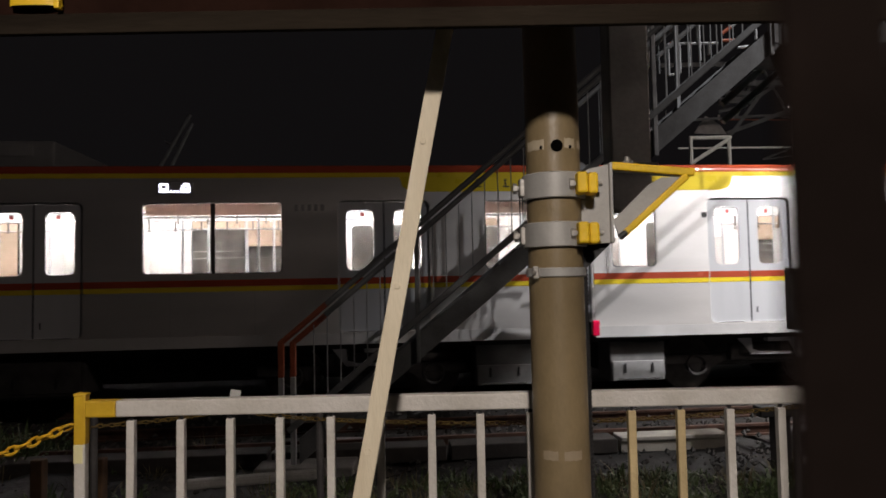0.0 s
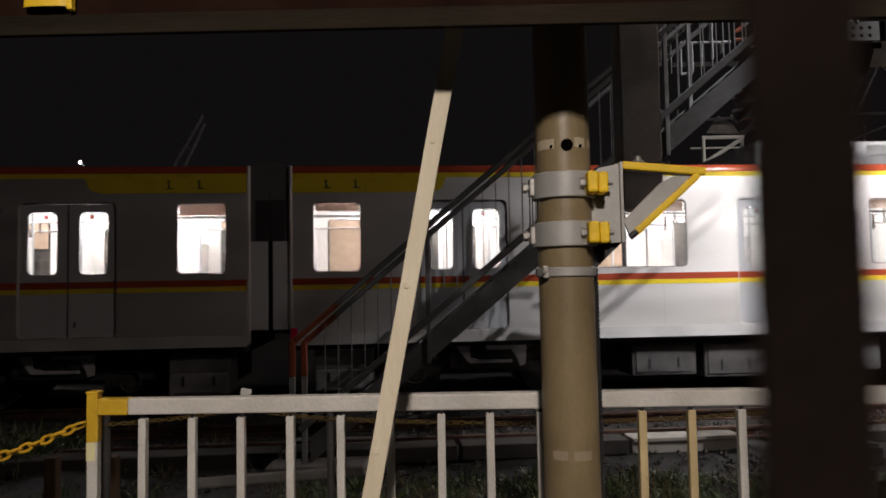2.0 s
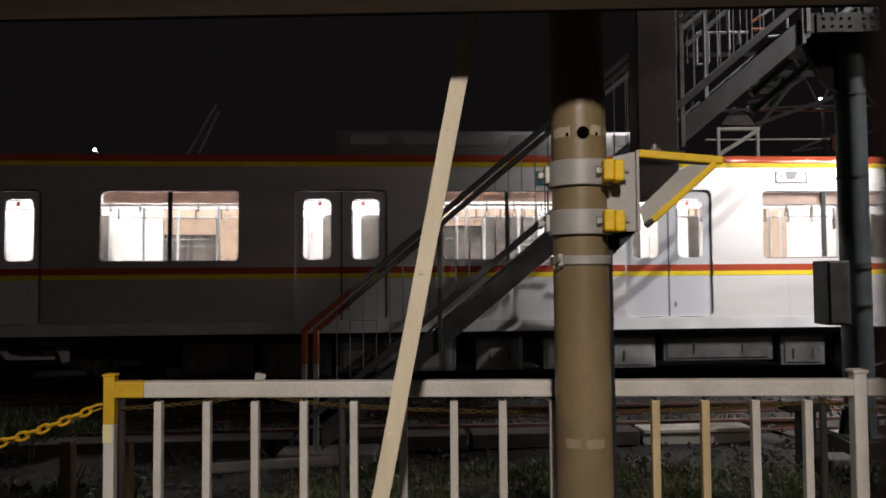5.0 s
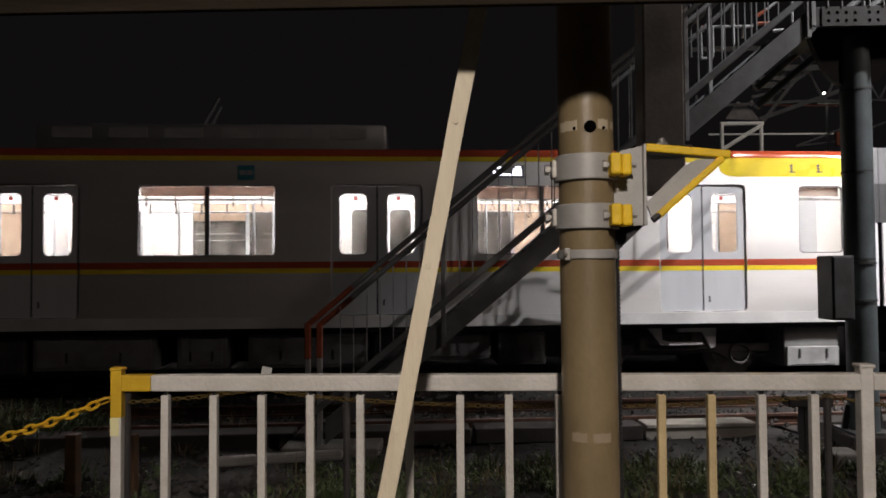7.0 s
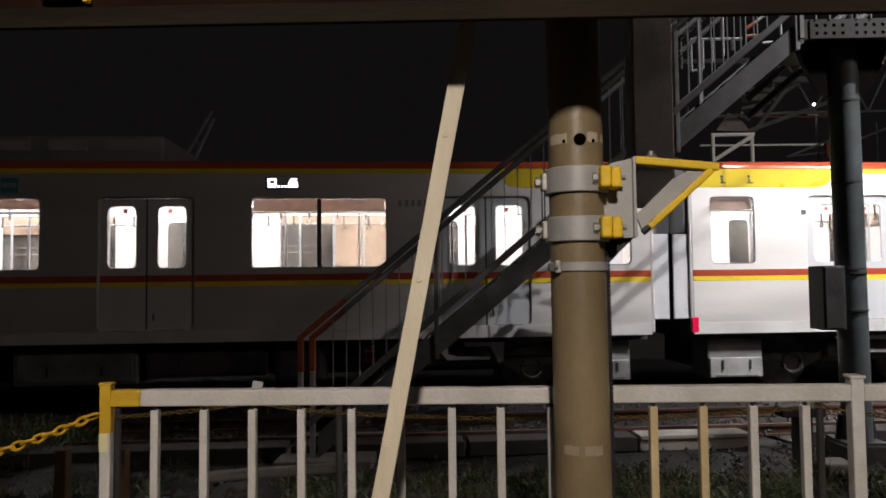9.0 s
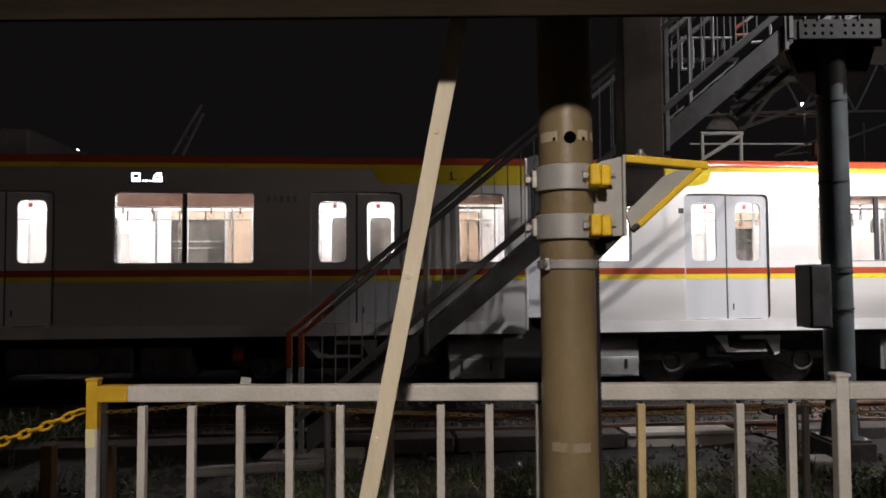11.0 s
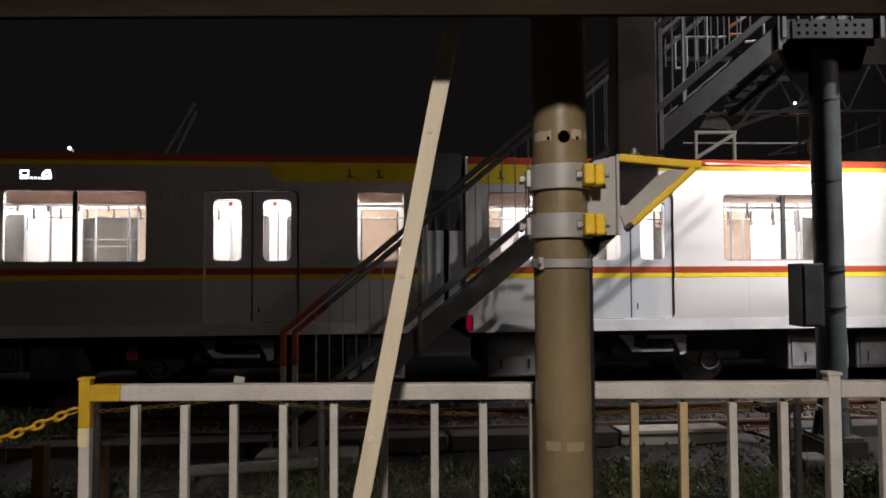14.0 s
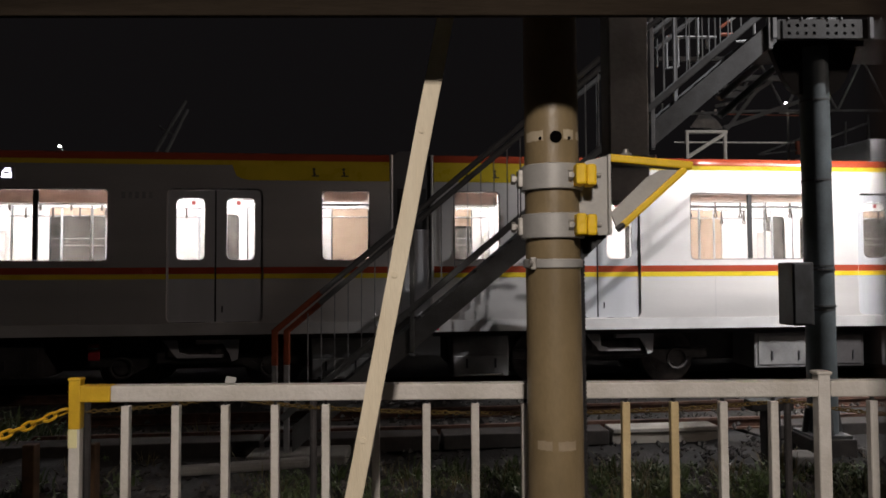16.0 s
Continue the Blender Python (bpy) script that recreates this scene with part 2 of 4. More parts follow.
    "leaf": mat("weed_leaf", (0.085, 0.125, 0.045), 0.5, 0, 0.35, 14, 0.0, 60, second=(0.045, 0.065, 0.02)),
    "dry": mat("dry_grass", (0.20, 0.17, 0.08), 0.7, 0, 0.3, 14, 0.0, 60),
    "far_lamp": mat("far_lamp_glow", (1, 1, 1), 0.5, 0, 0, 1, 0, 10, glow=40.0, glow_colour=(1.0, 0.98, 0.95)),
    "paper": mat("grey_paper", (0.40, 0.40, 0.38), 0.7, 0, 0.1, 12, 0.1, 60),
    "red_tag": mat("faded_red_paint", (0.42, 0.03, 0.045), 0.5, 0, 0.15, 9, 0.05, 60),
    "haunch": mat("dark_brown_steel", (0.018, 0.015, 0.014), 0.7, 0.1, 0.25, 5, 0.15, 50),
    "wood": mat("old_wooden_stake", (0.12, 0.065, 0.03), 0.85, 0, 0.25, 8, 0.3, 60),
}

# ---- mesh helpers ----


def box(bm, x0, x1, y0, y1, z0, z1, bevel=0.0):
    r = bmesh.ops.create_cube(bm, size=1)
    vs = r["verts"]
    for v in vs:
        v.co = Vector(((x0 + x1) / 2 + v.co.x * (x1 - x0), (y0 + y1) / 2 + v.co.y * (y1 - y0), (z0 + z1) / 2 + v.co.z * (z1 - z0)))
    if bevel:
        es = list({e for v in vs for e in v.link_edges})
        bmesh.ops.bevel(bm, geom=es, offset=bevel, segments=2, affect="EDGES", profile=0.5)


def tube(bm, p, q, r, n=10, r2=None, caps=True):
    p, q = Vector(p), Vector(q)
    m = Matrix.Translation((p + q) / 2) @ (q - p).to_track_quat("Z", "Y").to_matrix().to_4x4()
    bmesh.ops.create_cone(bm, cap_ends=caps, segments=n, radius1=r, radius2=r if r2 is None else r2, depth=(q - p).length, matrix=m)


def bar(bm, p, q, w, h, up=(0, 0, 1), bevel=0.0):
    """A straight bar of w by h from p to q; h lies towards up."""
    p, q = Vector(p), Vector(q)
    d = (q - p).normalized()
    side = d.cross(Vector(up)).normalized()
    top = side.cross(d)
    vs = [bm.verts.new(e + side * (a * w / 2) + top * (b * h / 2)) for e in (p, q) for a, b in ((-1, -1), (1, -1), (1, 1), (-1, 1))]
    fs = [bm.faces.new([vs[i] for i in f]) for f in ((0, 1, 2, 3), (7, 6, 5, 4), (4, 5, 1, 0), (5, 6, 2, 1), (6, 7, 3, 2), (7, 4, 0, 3))]
    bmesh.ops.recalc_face_normals(bm, faces=fs)
    if bevel:
        bmesh.ops.bevel(bm, geom=list({e for f in fs for e in f.edges}), offset=bevel, segments=2, affect="EDGES", profile=0.5)


def ring_loop(x0, x1, z0, z1, r, n=5):
    pts = []
    for cx, cz, a0 in ((x1 - r, z1 - r, 0), (x0 + r, z1 - r, 90), (x0 + r, z0 + r, 180), (x1 - r, z0 + r, 270)):
        for i in range(n + 1):
            a = radians(a0 + 90 * i / n)
            pts.append((cx + r * math.cos(a), cz + r * math.sin(a)))
    return pts


def sheet(bm, outer, holes, y, depth):
    """An upright sheet in the xz plane with holes through it, depth thick towards +y."""
    edges = []
    for loop in [outer] + holes:
        vs = [bm.verts.new((x, y, z)) for x, z in loop]
        edges += [bm.edges.new((vs[i], vs[(i + 1) % len(vs)])) for i in range(len(vs))]
    r = bmesh.ops.triangle_fill(bm, use_beauty=True, use_dissolve=False, edges=edges, normal=(0, -1, 0))
    fs = [g for g in r["geom"] if isinstance(g, bmesh.types.BMFace)]
    e = bmesh.ops.extrude_face_region(bm, geom=fs)
    for v in e["geom"]:
        if isinstance(v, bmesh.types.BMVert):
            v.co.y += depth
    bmesh.ops.recalc_face_normals(bm, faces=bm.faces[:])


def mesh_of(name, bm, material, smooth=False):
    me = bpy.data.meshes.new(name)
    bm.to_mesh(me)
    bm.free()
    for m in material if isinstance(material, (list, tuple)) else [material]:
        me.materials.append(m)
    if smooth:
        me.polygons.foreach_set("use_smooth", [True] * len(me.polygons))
        me.set_sharp_from_angle(angle=radians(40))
    return me


def part(name, bm, material, parent=None, label="", smooth=False):
    ob = new(name, mesh_of(name, bm, material, smooth))
    ob.parent = parent
    if label:
        tagged(ob, label)
    return ob


def piece(name, me, parent, where):
    ob = new(name, me)
    ob.parent = parent
    ob.matrix_basis = where
    return ob


def BM():
    return bmesh.new()


# ---- ground and structure ----


def structure(name, bm, material, label, category="", parent=None):
    return tagged(part(name, bm, material, parent), label, category, kind="structure")


def ground():
    bm = BM()
    bmesh.ops.create_grid(bm, x_segments=140, y_segments=60, size=1)
    for v in bm.verts:
        u, w = v.co.x, v.co.y
        x = 16 * u + 900 * u ** 7
        y = 5.5 + 9 * w + 900 * max(0, w) ** 7 - 40 * max(0, -w) ** 5
        z = -0.16
        if 3.5 < y < 9.2 and abs(x) < 14:
            z += 0.10 * noise.noise(Vector((x * 0.9, y * 0.9, 0))) + 0.05 * noise.noise(Vector((x * 3, y * 3, 5)))
        v.co = Vector((x, y, z))
    structure("ground", bm, M["soil"], "dark stony soil with weeds beside the tracks", "ground")
    # out of view; made pale to bounce lamp light up onto pole and beam
    bm = BM()
    box(bm, -12, 12, -9, 2.9, -0.5, 0.28, 0.03)
    structure("pavement", bm, M["paving"], "worn concrete walkway behind the fence, unseen, pale to bounce light", "pavement")


def rail_profile(bm, x0, x1, at):
    for w, h, z in ((0.127, 0.02, -0.125), (0.018, 0.10, -0.07), (0.065, 0.03, -0.015)):
        a, b = at(x0, z), at(x1, z)
        bar(bm, a, b, w, h)


def track(name, offset, lift, label):
    """Rails and sleepers along the train's line; offset from its side line."""
    root = tagged(new(name), label, "railway track", kind="structure")
    for g in (-0.56, 0.56):
        bm = BM()
        rail_profile(bm, -40, 40, lambda s, z: SIDE_AT + ALONG * s + INTO * (offset + g) + Vector((0, 0, z + lift)))
        part("rail", bm, M["rust"], root)
    bm = BM()
    box(bm, -0.11, 0.11, -1.0, 1.0, -0.30, -0.135, 0.02)
    me = mesh_of("sleeper", bm, M["sleeper"])
    for k in range(-26, 27):
        p = SIDE_AT + ALONG * (k * 0.62) + INTO * offset
        piece("sleeper", me, root, pose(p.x, p.y, lift, 0, 0, TURN))
    return root


TURN = 5.448
ALONG = Vector((math.cos(radians(TURN)), math.sin(radians(TURN)), 0))
INTO = Vector((-ALONG.y, ALONG.x, 0))
SIDE_AT = Vector((0, 10.327, 0))

ground()
track("track_1", 1.40, 0.0, "rusty rails on concrete sleepers under the train")
track("track_2", -1.35, -0.02, "rusty siding rails on concrete sleepers in ballast")


def troughs():
    for k in range(9):
        bm = BM()
        p = SIDE_AT + ALONG * (-7.76 + k * 1.9) + INTO * -2.45
        q = p + ALONG * (1.85 if k != 5 else 1.25)
        pale = k == 5
        z = Vector((0, 0, 0.0 if pale else -0.06))
        bar(bm, p + z, q + z, 0.30 if pale else 0.34, 0.05 if pale else 0.16, bevel=0.012)
        if pale:
            bar(bm, p - Vector((0, 0, 0.083)), q - Vector((0, 0, 0.083)), 0.26, 0.12)
        tagged(part("cable_trough", bm, M["lid" if pale else "sleeper"]), "pale concrete cable trough lid beside the rails" if pale else "dirty brown concrete cable trough lid beside the rails", "cable trough", "troughs beside the siding")


troughs()


def ballast():
    rng = random.Random(4)
    verts, faces = [], []
    for k in range(6400):
        s = rng.uniform(-9, 10)
        off = rng.choice((rng.uniform(-4.8, -3.6), rng.uniform(-4.6, -2.6), rng.uniform(-2.6, 0.4)))
        p = SIDE_AT + ALONG * s + INTO * off
        r = rng.uniform(0.018, 0.05)
        z = -0.15 + (0.03 if off > -2.3 else 0.0)
        b = len(verts)
        for dx, dy, dz in ((1, 0, 0), (-0.5, 0.87, 0), (-0.5, -0.87, 0), (0.1, 0, 0.9), (0, 0.1, -0.7)):
            verts.append((p.x + dx * r * rng.uniform(0.6, 1.3), p.y + dy * r * rng.uniform(0.6, 1.3), z + dz * r * rng.uniform(0.6, 1.2) + r * 0.3))
        faces += [(b, b + 1, b + 3), (b + 1, b + 2, b + 3), (b + 2, b, b + 3), (b + 1, b, b + 4), (b + 2, b + 1, b + 4), (b, b + 2, b + 4)]
    me = bpy.data.meshes.new("ballast")
    me.from_pydata(verts, [], faces)
    me.materials.append(M["stone"])
    tagged(new("ballast", me), "loose grey ballast stones between the tracks", "ballast", kind="stuff")


ballast()


def weeds():
    """Clumps of low weeds and dry grass along the near side of the siding."""
    rng = random.Random(11)
    for name, count, m, tall in (("weeds", 430, "leaf", 0.20), ("dry_grass", 110, "dry", 0.30)):
        verts, faces = [], []
        for c in range(count):
            pick = rng.random()
            if pick < 0.72:
                cx, cy, size = rng.uniform(-1.7, 4.2), rng.uniform(5.6, 6.95), rng.uniform(0.25, 1.0) ** 1.3
            elif pick < 0.86:
                cx, cy, size = rng.uniform(-6.2, -2.6), rng.uniform(5.8, 8.4), rng.uniform(0.3, 1.1)
            else:
                cx, cy, size = rng.uniform(-6.0, -4.5), rng.uniform(7.4, 8.6), rng.uniform(0.8, 2.2)
            for b in range(rng.randint(18, 46)):
                a = rng.uniform(0, 6.28)
                d = rng.uniform(0.0, 0.20) * min(size, 1.5)
                x, y, z = cx + d * math.cos(a), cy + d * math.sin(a), -0.2
                h, w = tall * size * rng.uniform(0.4, 1.1), (0.011 if m == "leaf" else 0.004) * rng.uniform(0.6, 1.6)
                lean = rng.uniform(0.1, 0.9) * h
                ca, sa = math.cos(a + rng.uniform(-1, 1)), math.sin(a + rng.uniform(-1, 1))
                n = len(verts)
                verts += [(x - w * sa * 0.4, y + w * ca * 0.4, z), (x + w * sa * 0.4, y - w * ca * 0.4, z),
                          (x + lean * 0.45 * ca + w * sa, y + lean * 0.45 * sa - w * ca, z + h * 0.62), (x + lean * 0.45 * ca - w * sa, y + lean * 0.45 * sa + w * ca, z + h * 0.62),
                          (x + lean * ca, y + lean * sa, z + h)]
                faces += [(n, n + 1, n + 2, n + 3), (n + 3, n + 2, n + 4)]
                if m == "leaf" and rng.random() < 0.9:
                    n = len(verts)
                    lx, ly, lz, r = x + lean * 0.7 * ca, y + lean * 0.7 * sa, z + h * rng.uniform(0.4, 1.0), rng.uniform(0.012, 0.032)
                    t1, t2 = rng.uniform(0, 6.28), rng.uniform(-0.5, 0.5)
                    u = Vector((math.cos(t1), math.sin(t1), t2)) * r
                    v = Vector((-math.sin(t1), math.cos(t1), rng.uniform(-0.6, 0.9))) * r * 0.6
                    verts += [(lx - u.x, ly - u.y, lz - u.z), (lx + v.x, ly + v.y, lz + v.z), (lx + u.x, ly + u.y, lz + u.z), (lx - v.x, ly - v.y, lz - v.z)]
                    faces.append((n, n + 1, n + 2, n + 3))
        me = bpy.data.meshes.new(name)
        me.from_pydata(verts, [], faces)
        me.materials.append(M[m])
        tagged(new(name, me), "low green weeds growing along the siding" if m == "leaf" else "dry grass stems along the siding", "weeds", kind="stuff")


weeds()

# ---- the shelter that the viewer stands in ----


def shelter():
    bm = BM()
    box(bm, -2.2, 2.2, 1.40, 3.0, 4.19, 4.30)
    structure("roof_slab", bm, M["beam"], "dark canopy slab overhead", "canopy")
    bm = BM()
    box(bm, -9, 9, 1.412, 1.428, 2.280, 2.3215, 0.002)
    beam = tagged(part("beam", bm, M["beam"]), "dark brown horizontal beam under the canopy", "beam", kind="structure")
    # unseen upper fascia, added tall to keep the street lamp off pole and mast
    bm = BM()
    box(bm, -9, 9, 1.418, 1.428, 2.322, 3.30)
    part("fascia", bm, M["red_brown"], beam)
    for x in (-8.9, 8.9):
        bm = BM()
        box(bm, x - 0.06, x + 0.06, 1.41, 1.43, 0.27, 2.2795)
        part("beam_post", bm, M["beam"], beam)
    bm = BM()
    box(bm, -12, 12, -9.2, -9.0, -0.5, 7.5)
    structure("wall_south", bm, M["concrete"], "plain dark wall behind the walkway", "wall")
    # the slim upright right before the lens
    bm = BM()
    box(bm, 0.0297, 0.0379, 0.0492, 0.0500, 0.27, 4.2)
    structure("window_bar", bm, M["bar"], "dark slim upright bar close to the viewer", "upright bar")
    # guard sleeve hanging before the beam
    def half_round(z0, z1, r):
        bm = BM()
        tube(bm, (0, 0, z0), (0, 0, z1), r, 28)
        for v in bm.verts:
            v.co = Vector((v.co.x - 0.808, 1.411 + (v.co.y - r) * 0.16, v.co.z))
        return bm

    g = tagged(part("guard_sleeve", half_round(2.334, 2.52, 0.046), M["cap"], smooth=True), "bright yellow curved guard plate on the beam", "guard plate")
    # sleeve's underside in beam brown; its shade is put into the colour
    part("plug", half_round(2.3325, 2.3345, 0.044), M["beam"], g)
    bm = BM()
    box(bm, -0.762, -0.751, 1.395, 1.4115, 2.326, 2.52, 0.002)
    part("strip", bm, M["cap"], g)


shelter()

# ---- fence ----


def fence():
    y, top = 1.9, 1.4455
    f = tagged(new("fence"), "white painted steel railing with yellow end post", "fence")

    def post(x, h, m, w, d):
        bm = BM()
        box(bm, x - w, x + w, y - d, y + d, 0.27, h, 0.003)
        p = part("post", bm, m, f)
        return p

    a, b = -0.957, 1.037
    c = -0.9540
    p = post(c, 1.480, M["fence"], 0.0145, 0.012)
    bm = BM()
    box(bm, c - 0.0155, c + 0.0155, y - 0.013, y + 0.013, 1.352, 1.4815, 0.003)
    part("yellow_sleeve", bm, M["yellow"], p, "yellow painted post head")
    bm = BM()
    box(bm, c - 0.0157, c + 0.009, y - 0.0132, y + 0.013, 1.303, 1.353, 0.002)
    part("cream_tape", bm, M["cream"], p)
    bm = BM()
    box(bm, c - 0.018, c + 0.018, y - 0.016, y + 0.016, 1.479, 1.487, 0.004)
    part("post_cap", bm, M["yellow"], p)
    for x in (b, b + 1.994):
        p = post(x, 1.485, M["fence"], 0.0165, 0.0165)
        bm = BM()
        box(bm, x - 0.021, x + 0.021, y - 0.021, y + 0.021, 1.482, 1.492, 0.004)
        part("post_cap", bm, M["fence"], p)
    for x0, x1 in ((a + 0.10, b - 0.0165), (b + 0.0165, b + 1.9775)):
        bm = BM()
        box(bm, x0, x1, y - 0.0185, y + 0.0185, top - 0.0215, top + 0.0215, 0.004)
        part("top_rail", bm, M["fence"], f)
        bm = BM()
        box(bm, x0 if x0 > 0 else a + 0.02, x1, y - 0.015, y + 0.015, 0.40, 0.43, 0.003)
        part("bottom_rail", bm, M["fence"], f)
    bm = BM()
    box(bm, c + 0.0155, a + 0.10, y - 0.0187, y + 0.0187, top - 0.0217, top + 0.0217, 0.004)
    part("yellow_rail_end", bm, M["yellow"], f, "yellow painted rail end")
    bm = BM()
    box(bm, -0.0105, 0.0105, -0.0105, 0.0105, 0.42, 1.412, 0.002)
    white = mesh_of("baluster", bm, M["fence"])
    bm = BM()
    box(bm, -0.0105, 0.0105, -0.0105, 0.0105, 0.42, 1.412, 0.002)
    warm = mesh_of("baluster", bm, M["fence_warm"])
    bm = BM()
    box(bm, -0.004, 0.004, -0.004, 0.004, 1.411, 1.43)
    pin = mesh_of("pin", bm, M["seal"])
    for k in range(1, 30):
        if k == 15:
            continue
        x = a + 0.13287 * k + (0.003 if k > 15 else 0)
        ob = piece("baluster", warm if k in (11, 12) else white, f, pose(x, y, 0, 0, random.uniform(-0.15, 0.15), 0))
        piece("pin", pin, ob, pose(0, 0, 0))
    # paper scrap tucked over the rail
    bm = BM()
    bar(bm, (-0.560, 1.925, 1.44), (-0.553, 1.93, 1.482), 0.028, 0.002, up=(0, 1, 0))
    tagged(part("paper_scrap", bm, M["paper"]), "small pale paper scrap tucked behind the rail", "paper scrap")


fence()


def chain(points, link, thick, label, m):
    """A plastic chain of alternate links that hangs through the points."""
    root = tagged(new("chain"), label, "chain")
    bm = BM()
    n1, n2 = 14, 6
    vs = []
    for i in range(n1):
        a = 2 * math.pi * i / n1
        c = Vector((math.cos(a) * link * 0.62, math.sin(a) * link * 0.34, 0))
        o = Vector((math.cos(a), math.sin(a), 0))
        vs.append([bm.verts.new(c + o * thick * math.cos(2 * math.pi * j / n2) + Vector((0, 0, thick * math.sin(2 * math.pi * j / n2)))) for j in range(n2)])
    for i in range(n1):
        for j in range(n2):
            bm.faces.new((vs[i][j], vs[(i + 1) % n1][j], vs[(i + 1) % n1][(j + 1) % n2], vs[i][(j + 1) % n2]))
    me = mesh_of("link", bm, M[m], True)
    k = 0
    for p, q, sag in points:
        p, q = Vector(p), Vector(q)
        n = max(2, round((q - p).length / (link * 0.98)))
        at = [p.lerp(q, i / n) - Vector((0, 0, sag * 4 * (i / n) * (1 - i / n))) for i in range(n + 1)]
        for u, w in zip(at, at[1:]):
            m = Matrix.Translation((u + w) / 2) @ (w - u).to_track_quat("X", "Z").to_matrix().to_4x4() @ pose(0, 0, 0, 20 + 90 * (k % 2) + random.uniform(-14, 14))
            piece("link", me, root, m)
            k += 1
    return root


chain([((-0.979, 1.9, 1.402), (-1.50, 1.9, 1.245), 0.018)], 0.031, 0.0042, "yellow plastic chain hanging from the fence post", "chain")
chain([((-1.76, 3.6, 1.077), (-1.05, 3.6, 1.146), 0.01), ((-1.05, 3.6, 1.146), (-0.62, 3.6, 1.09), 0.006), ((-0.62, 3.6, 1.09), (1.80, 3.6, 1.105), 0.045), ((1.80, 3.6, 1.105), (2.6, 3.6, 1.02), 0.02)], 0.029, 0.0036,
      "yellow plastic chain strung between stakes, darkened for weak light", "dusty_chain")


def stakes():
    for x, m in ((-1.76, "under"), (-0.62, "under"), (1.80, "under"), (2.62, "under")):
        bm = BM()
        tube(bm, (x, 3.62, -0.3), (x, 3.62, 1.12), 0.018, 10)
        tagged(part("stake", bm, M[m]), "thin dark stake that holds the chain", "stake", "stakes of the chain")
    for x in (-2.35, -2.0):
        bm = BM()
        box(bm, x * 1.45 - 0.05, x * 1.45 + 0.05, 6.0, 6.1, -0.3, 0.35, 0.01)
        tagged(part("wooden_stake", bm, M["wood"]), "old brown wooden stake in the weeds", "stake")


stakes()

# ---- pole with its bracket ----


def pole():
    y = 1.75
    foot, head = Vector((0.299, y, 0.27)), Vector((0.282, y, 4.2))

    def at(z):
        return foot.lerp(head, (z - 0.27) / (4.2 - 0.27))

    bm = BM()
    tube(bm, foot, head, 0.0695, 48, 0.0640)
    p = tagged(part("pole", bm, M["pole"], smooth=True), "tan painted steel pole with clamps and old tape marks", "pole")

    def band(name, z0, z1, r, m, n=48, label=""):
        bm = BM()
        tube(bm, at(z0), at(z1), r, n)
        bmesh.ops.bevel(bm, geom=[e for e in bm.edges if abs(e.verts[0].co.z - e.verts[1].co.z) < 0.005], offset=0.002, segments=1, affect="EDGES")
        return part(name, bm, m, p, label, True)

    c1 = band("upper_clamp", 1.960, 2.022, 0.0775, M["clamp"], label="grey steel pole clamp with yellow capped bolts")
    c2 = band("lower_clamp", 1.842, 1.902, 0.0785, M["clamp"], label="grey steel pole clamp with yellow capped bolts")
    band("strap", 1.770, 1.792, 0.0735, M["clamp"])
    # hole with two small screws: flush near-black discs, the holes' shade in their colour
    h = at(2.085)
    bm = BM()
    tube(bm, h + Vector((0, -0.0695, 0)), h + Vector((0, -0.05, 0)), 0.0145, 24)
    part("hole", bm, M["hole"], p)
    for dx in (-0.036, 0.033):
        bm = BM()
        yy = -math.sqrt(0.0672 ** 2 - dx ** 2)
        tube(bm, h + Vector((dx, yy - 0.002, -0.002)), h + Vector((dx, yy + 0.01, -0.002)), 0.0042, 10)
        part("screw_hole", bm, M["hole"], p)

    def patch(z0, z1, a0, a1, m):
        bm = BM()
        row = []
        for i in range(9):
            a = radians(a0 + (a1 - a0) * i / 8)
            row.append([bm.verts.new(at(z) + Vector((math.sin(a), -math.cos(a), 0)) * (0.0695 - 0.0055 * (z - 0.27) / 3.93 + 0.0006)) for z in (z0 + 0.0012 * math.sin(i * 2.1), z1 - 0.001 * math.sin(i * 1.3))])
        for u, w in zip(row, row[1:]):
            bm.faces.new((u[0], w[0], w[1], u[1]))
        return part("tape_mark", bm, m, p)

    patch(2.078, 2.102, -72, -26, M["tape"])
    patch(2.080, 2.104, 16, 42, M["tape"])
    patch(2.082, 2.102, 52, 72, M["tape"])
    patch(1.336, 1.358, -48, -16, M["old_tape"])
    patch(1.336, 1.358, -4, 34, M["old_tape"])
    for c, z in ((c1, 1.991), (c2, 1.872)):
        # bolts on the far flange
        for dz in (0.012,):
            bm = BM()
            tube(bm, (0.196, y, z + dz - 0.012), (0.222, y, z + dz - 0.012), 0.008, 8)
            tube(bm, (0.190, y, z + dz - 0.012), (0.200, y, z + dz - 0.012), 0.0135, 6)
            box(bm, 0.205, 0.228, y - 0.018, y + 0.018, z - 0.022, z + 0.022, 0.003)
            part("flange_bolt", bm, M["bolt"], c)
        # near flange, nut, and the yellow cap
        bm = BM()
        tube(bm, (0.322, y - 0.075, z), (0.352, y - 0.075, z), 0.0065, 8)
        tube(bm, (0.318, y - 0.075, z), (0.329, y - 0.075, z), 0.0125, 6)
        part("nut", bm, M["bolt"], c)
        bm = BM()
        box(bm, 0.333, 0.358, y - 0.100, y - 0.045, z - 0.025, z + 0.026, 0.005)
        box(bm, 0.360, 0.384, y - 0.092, y - 0.040, z - 0.026, z + 0.025, 0.006)
        part("yellow_cap", bm, M["cap"], c, "soft bright yellow bolt cap")
        bm = BM()
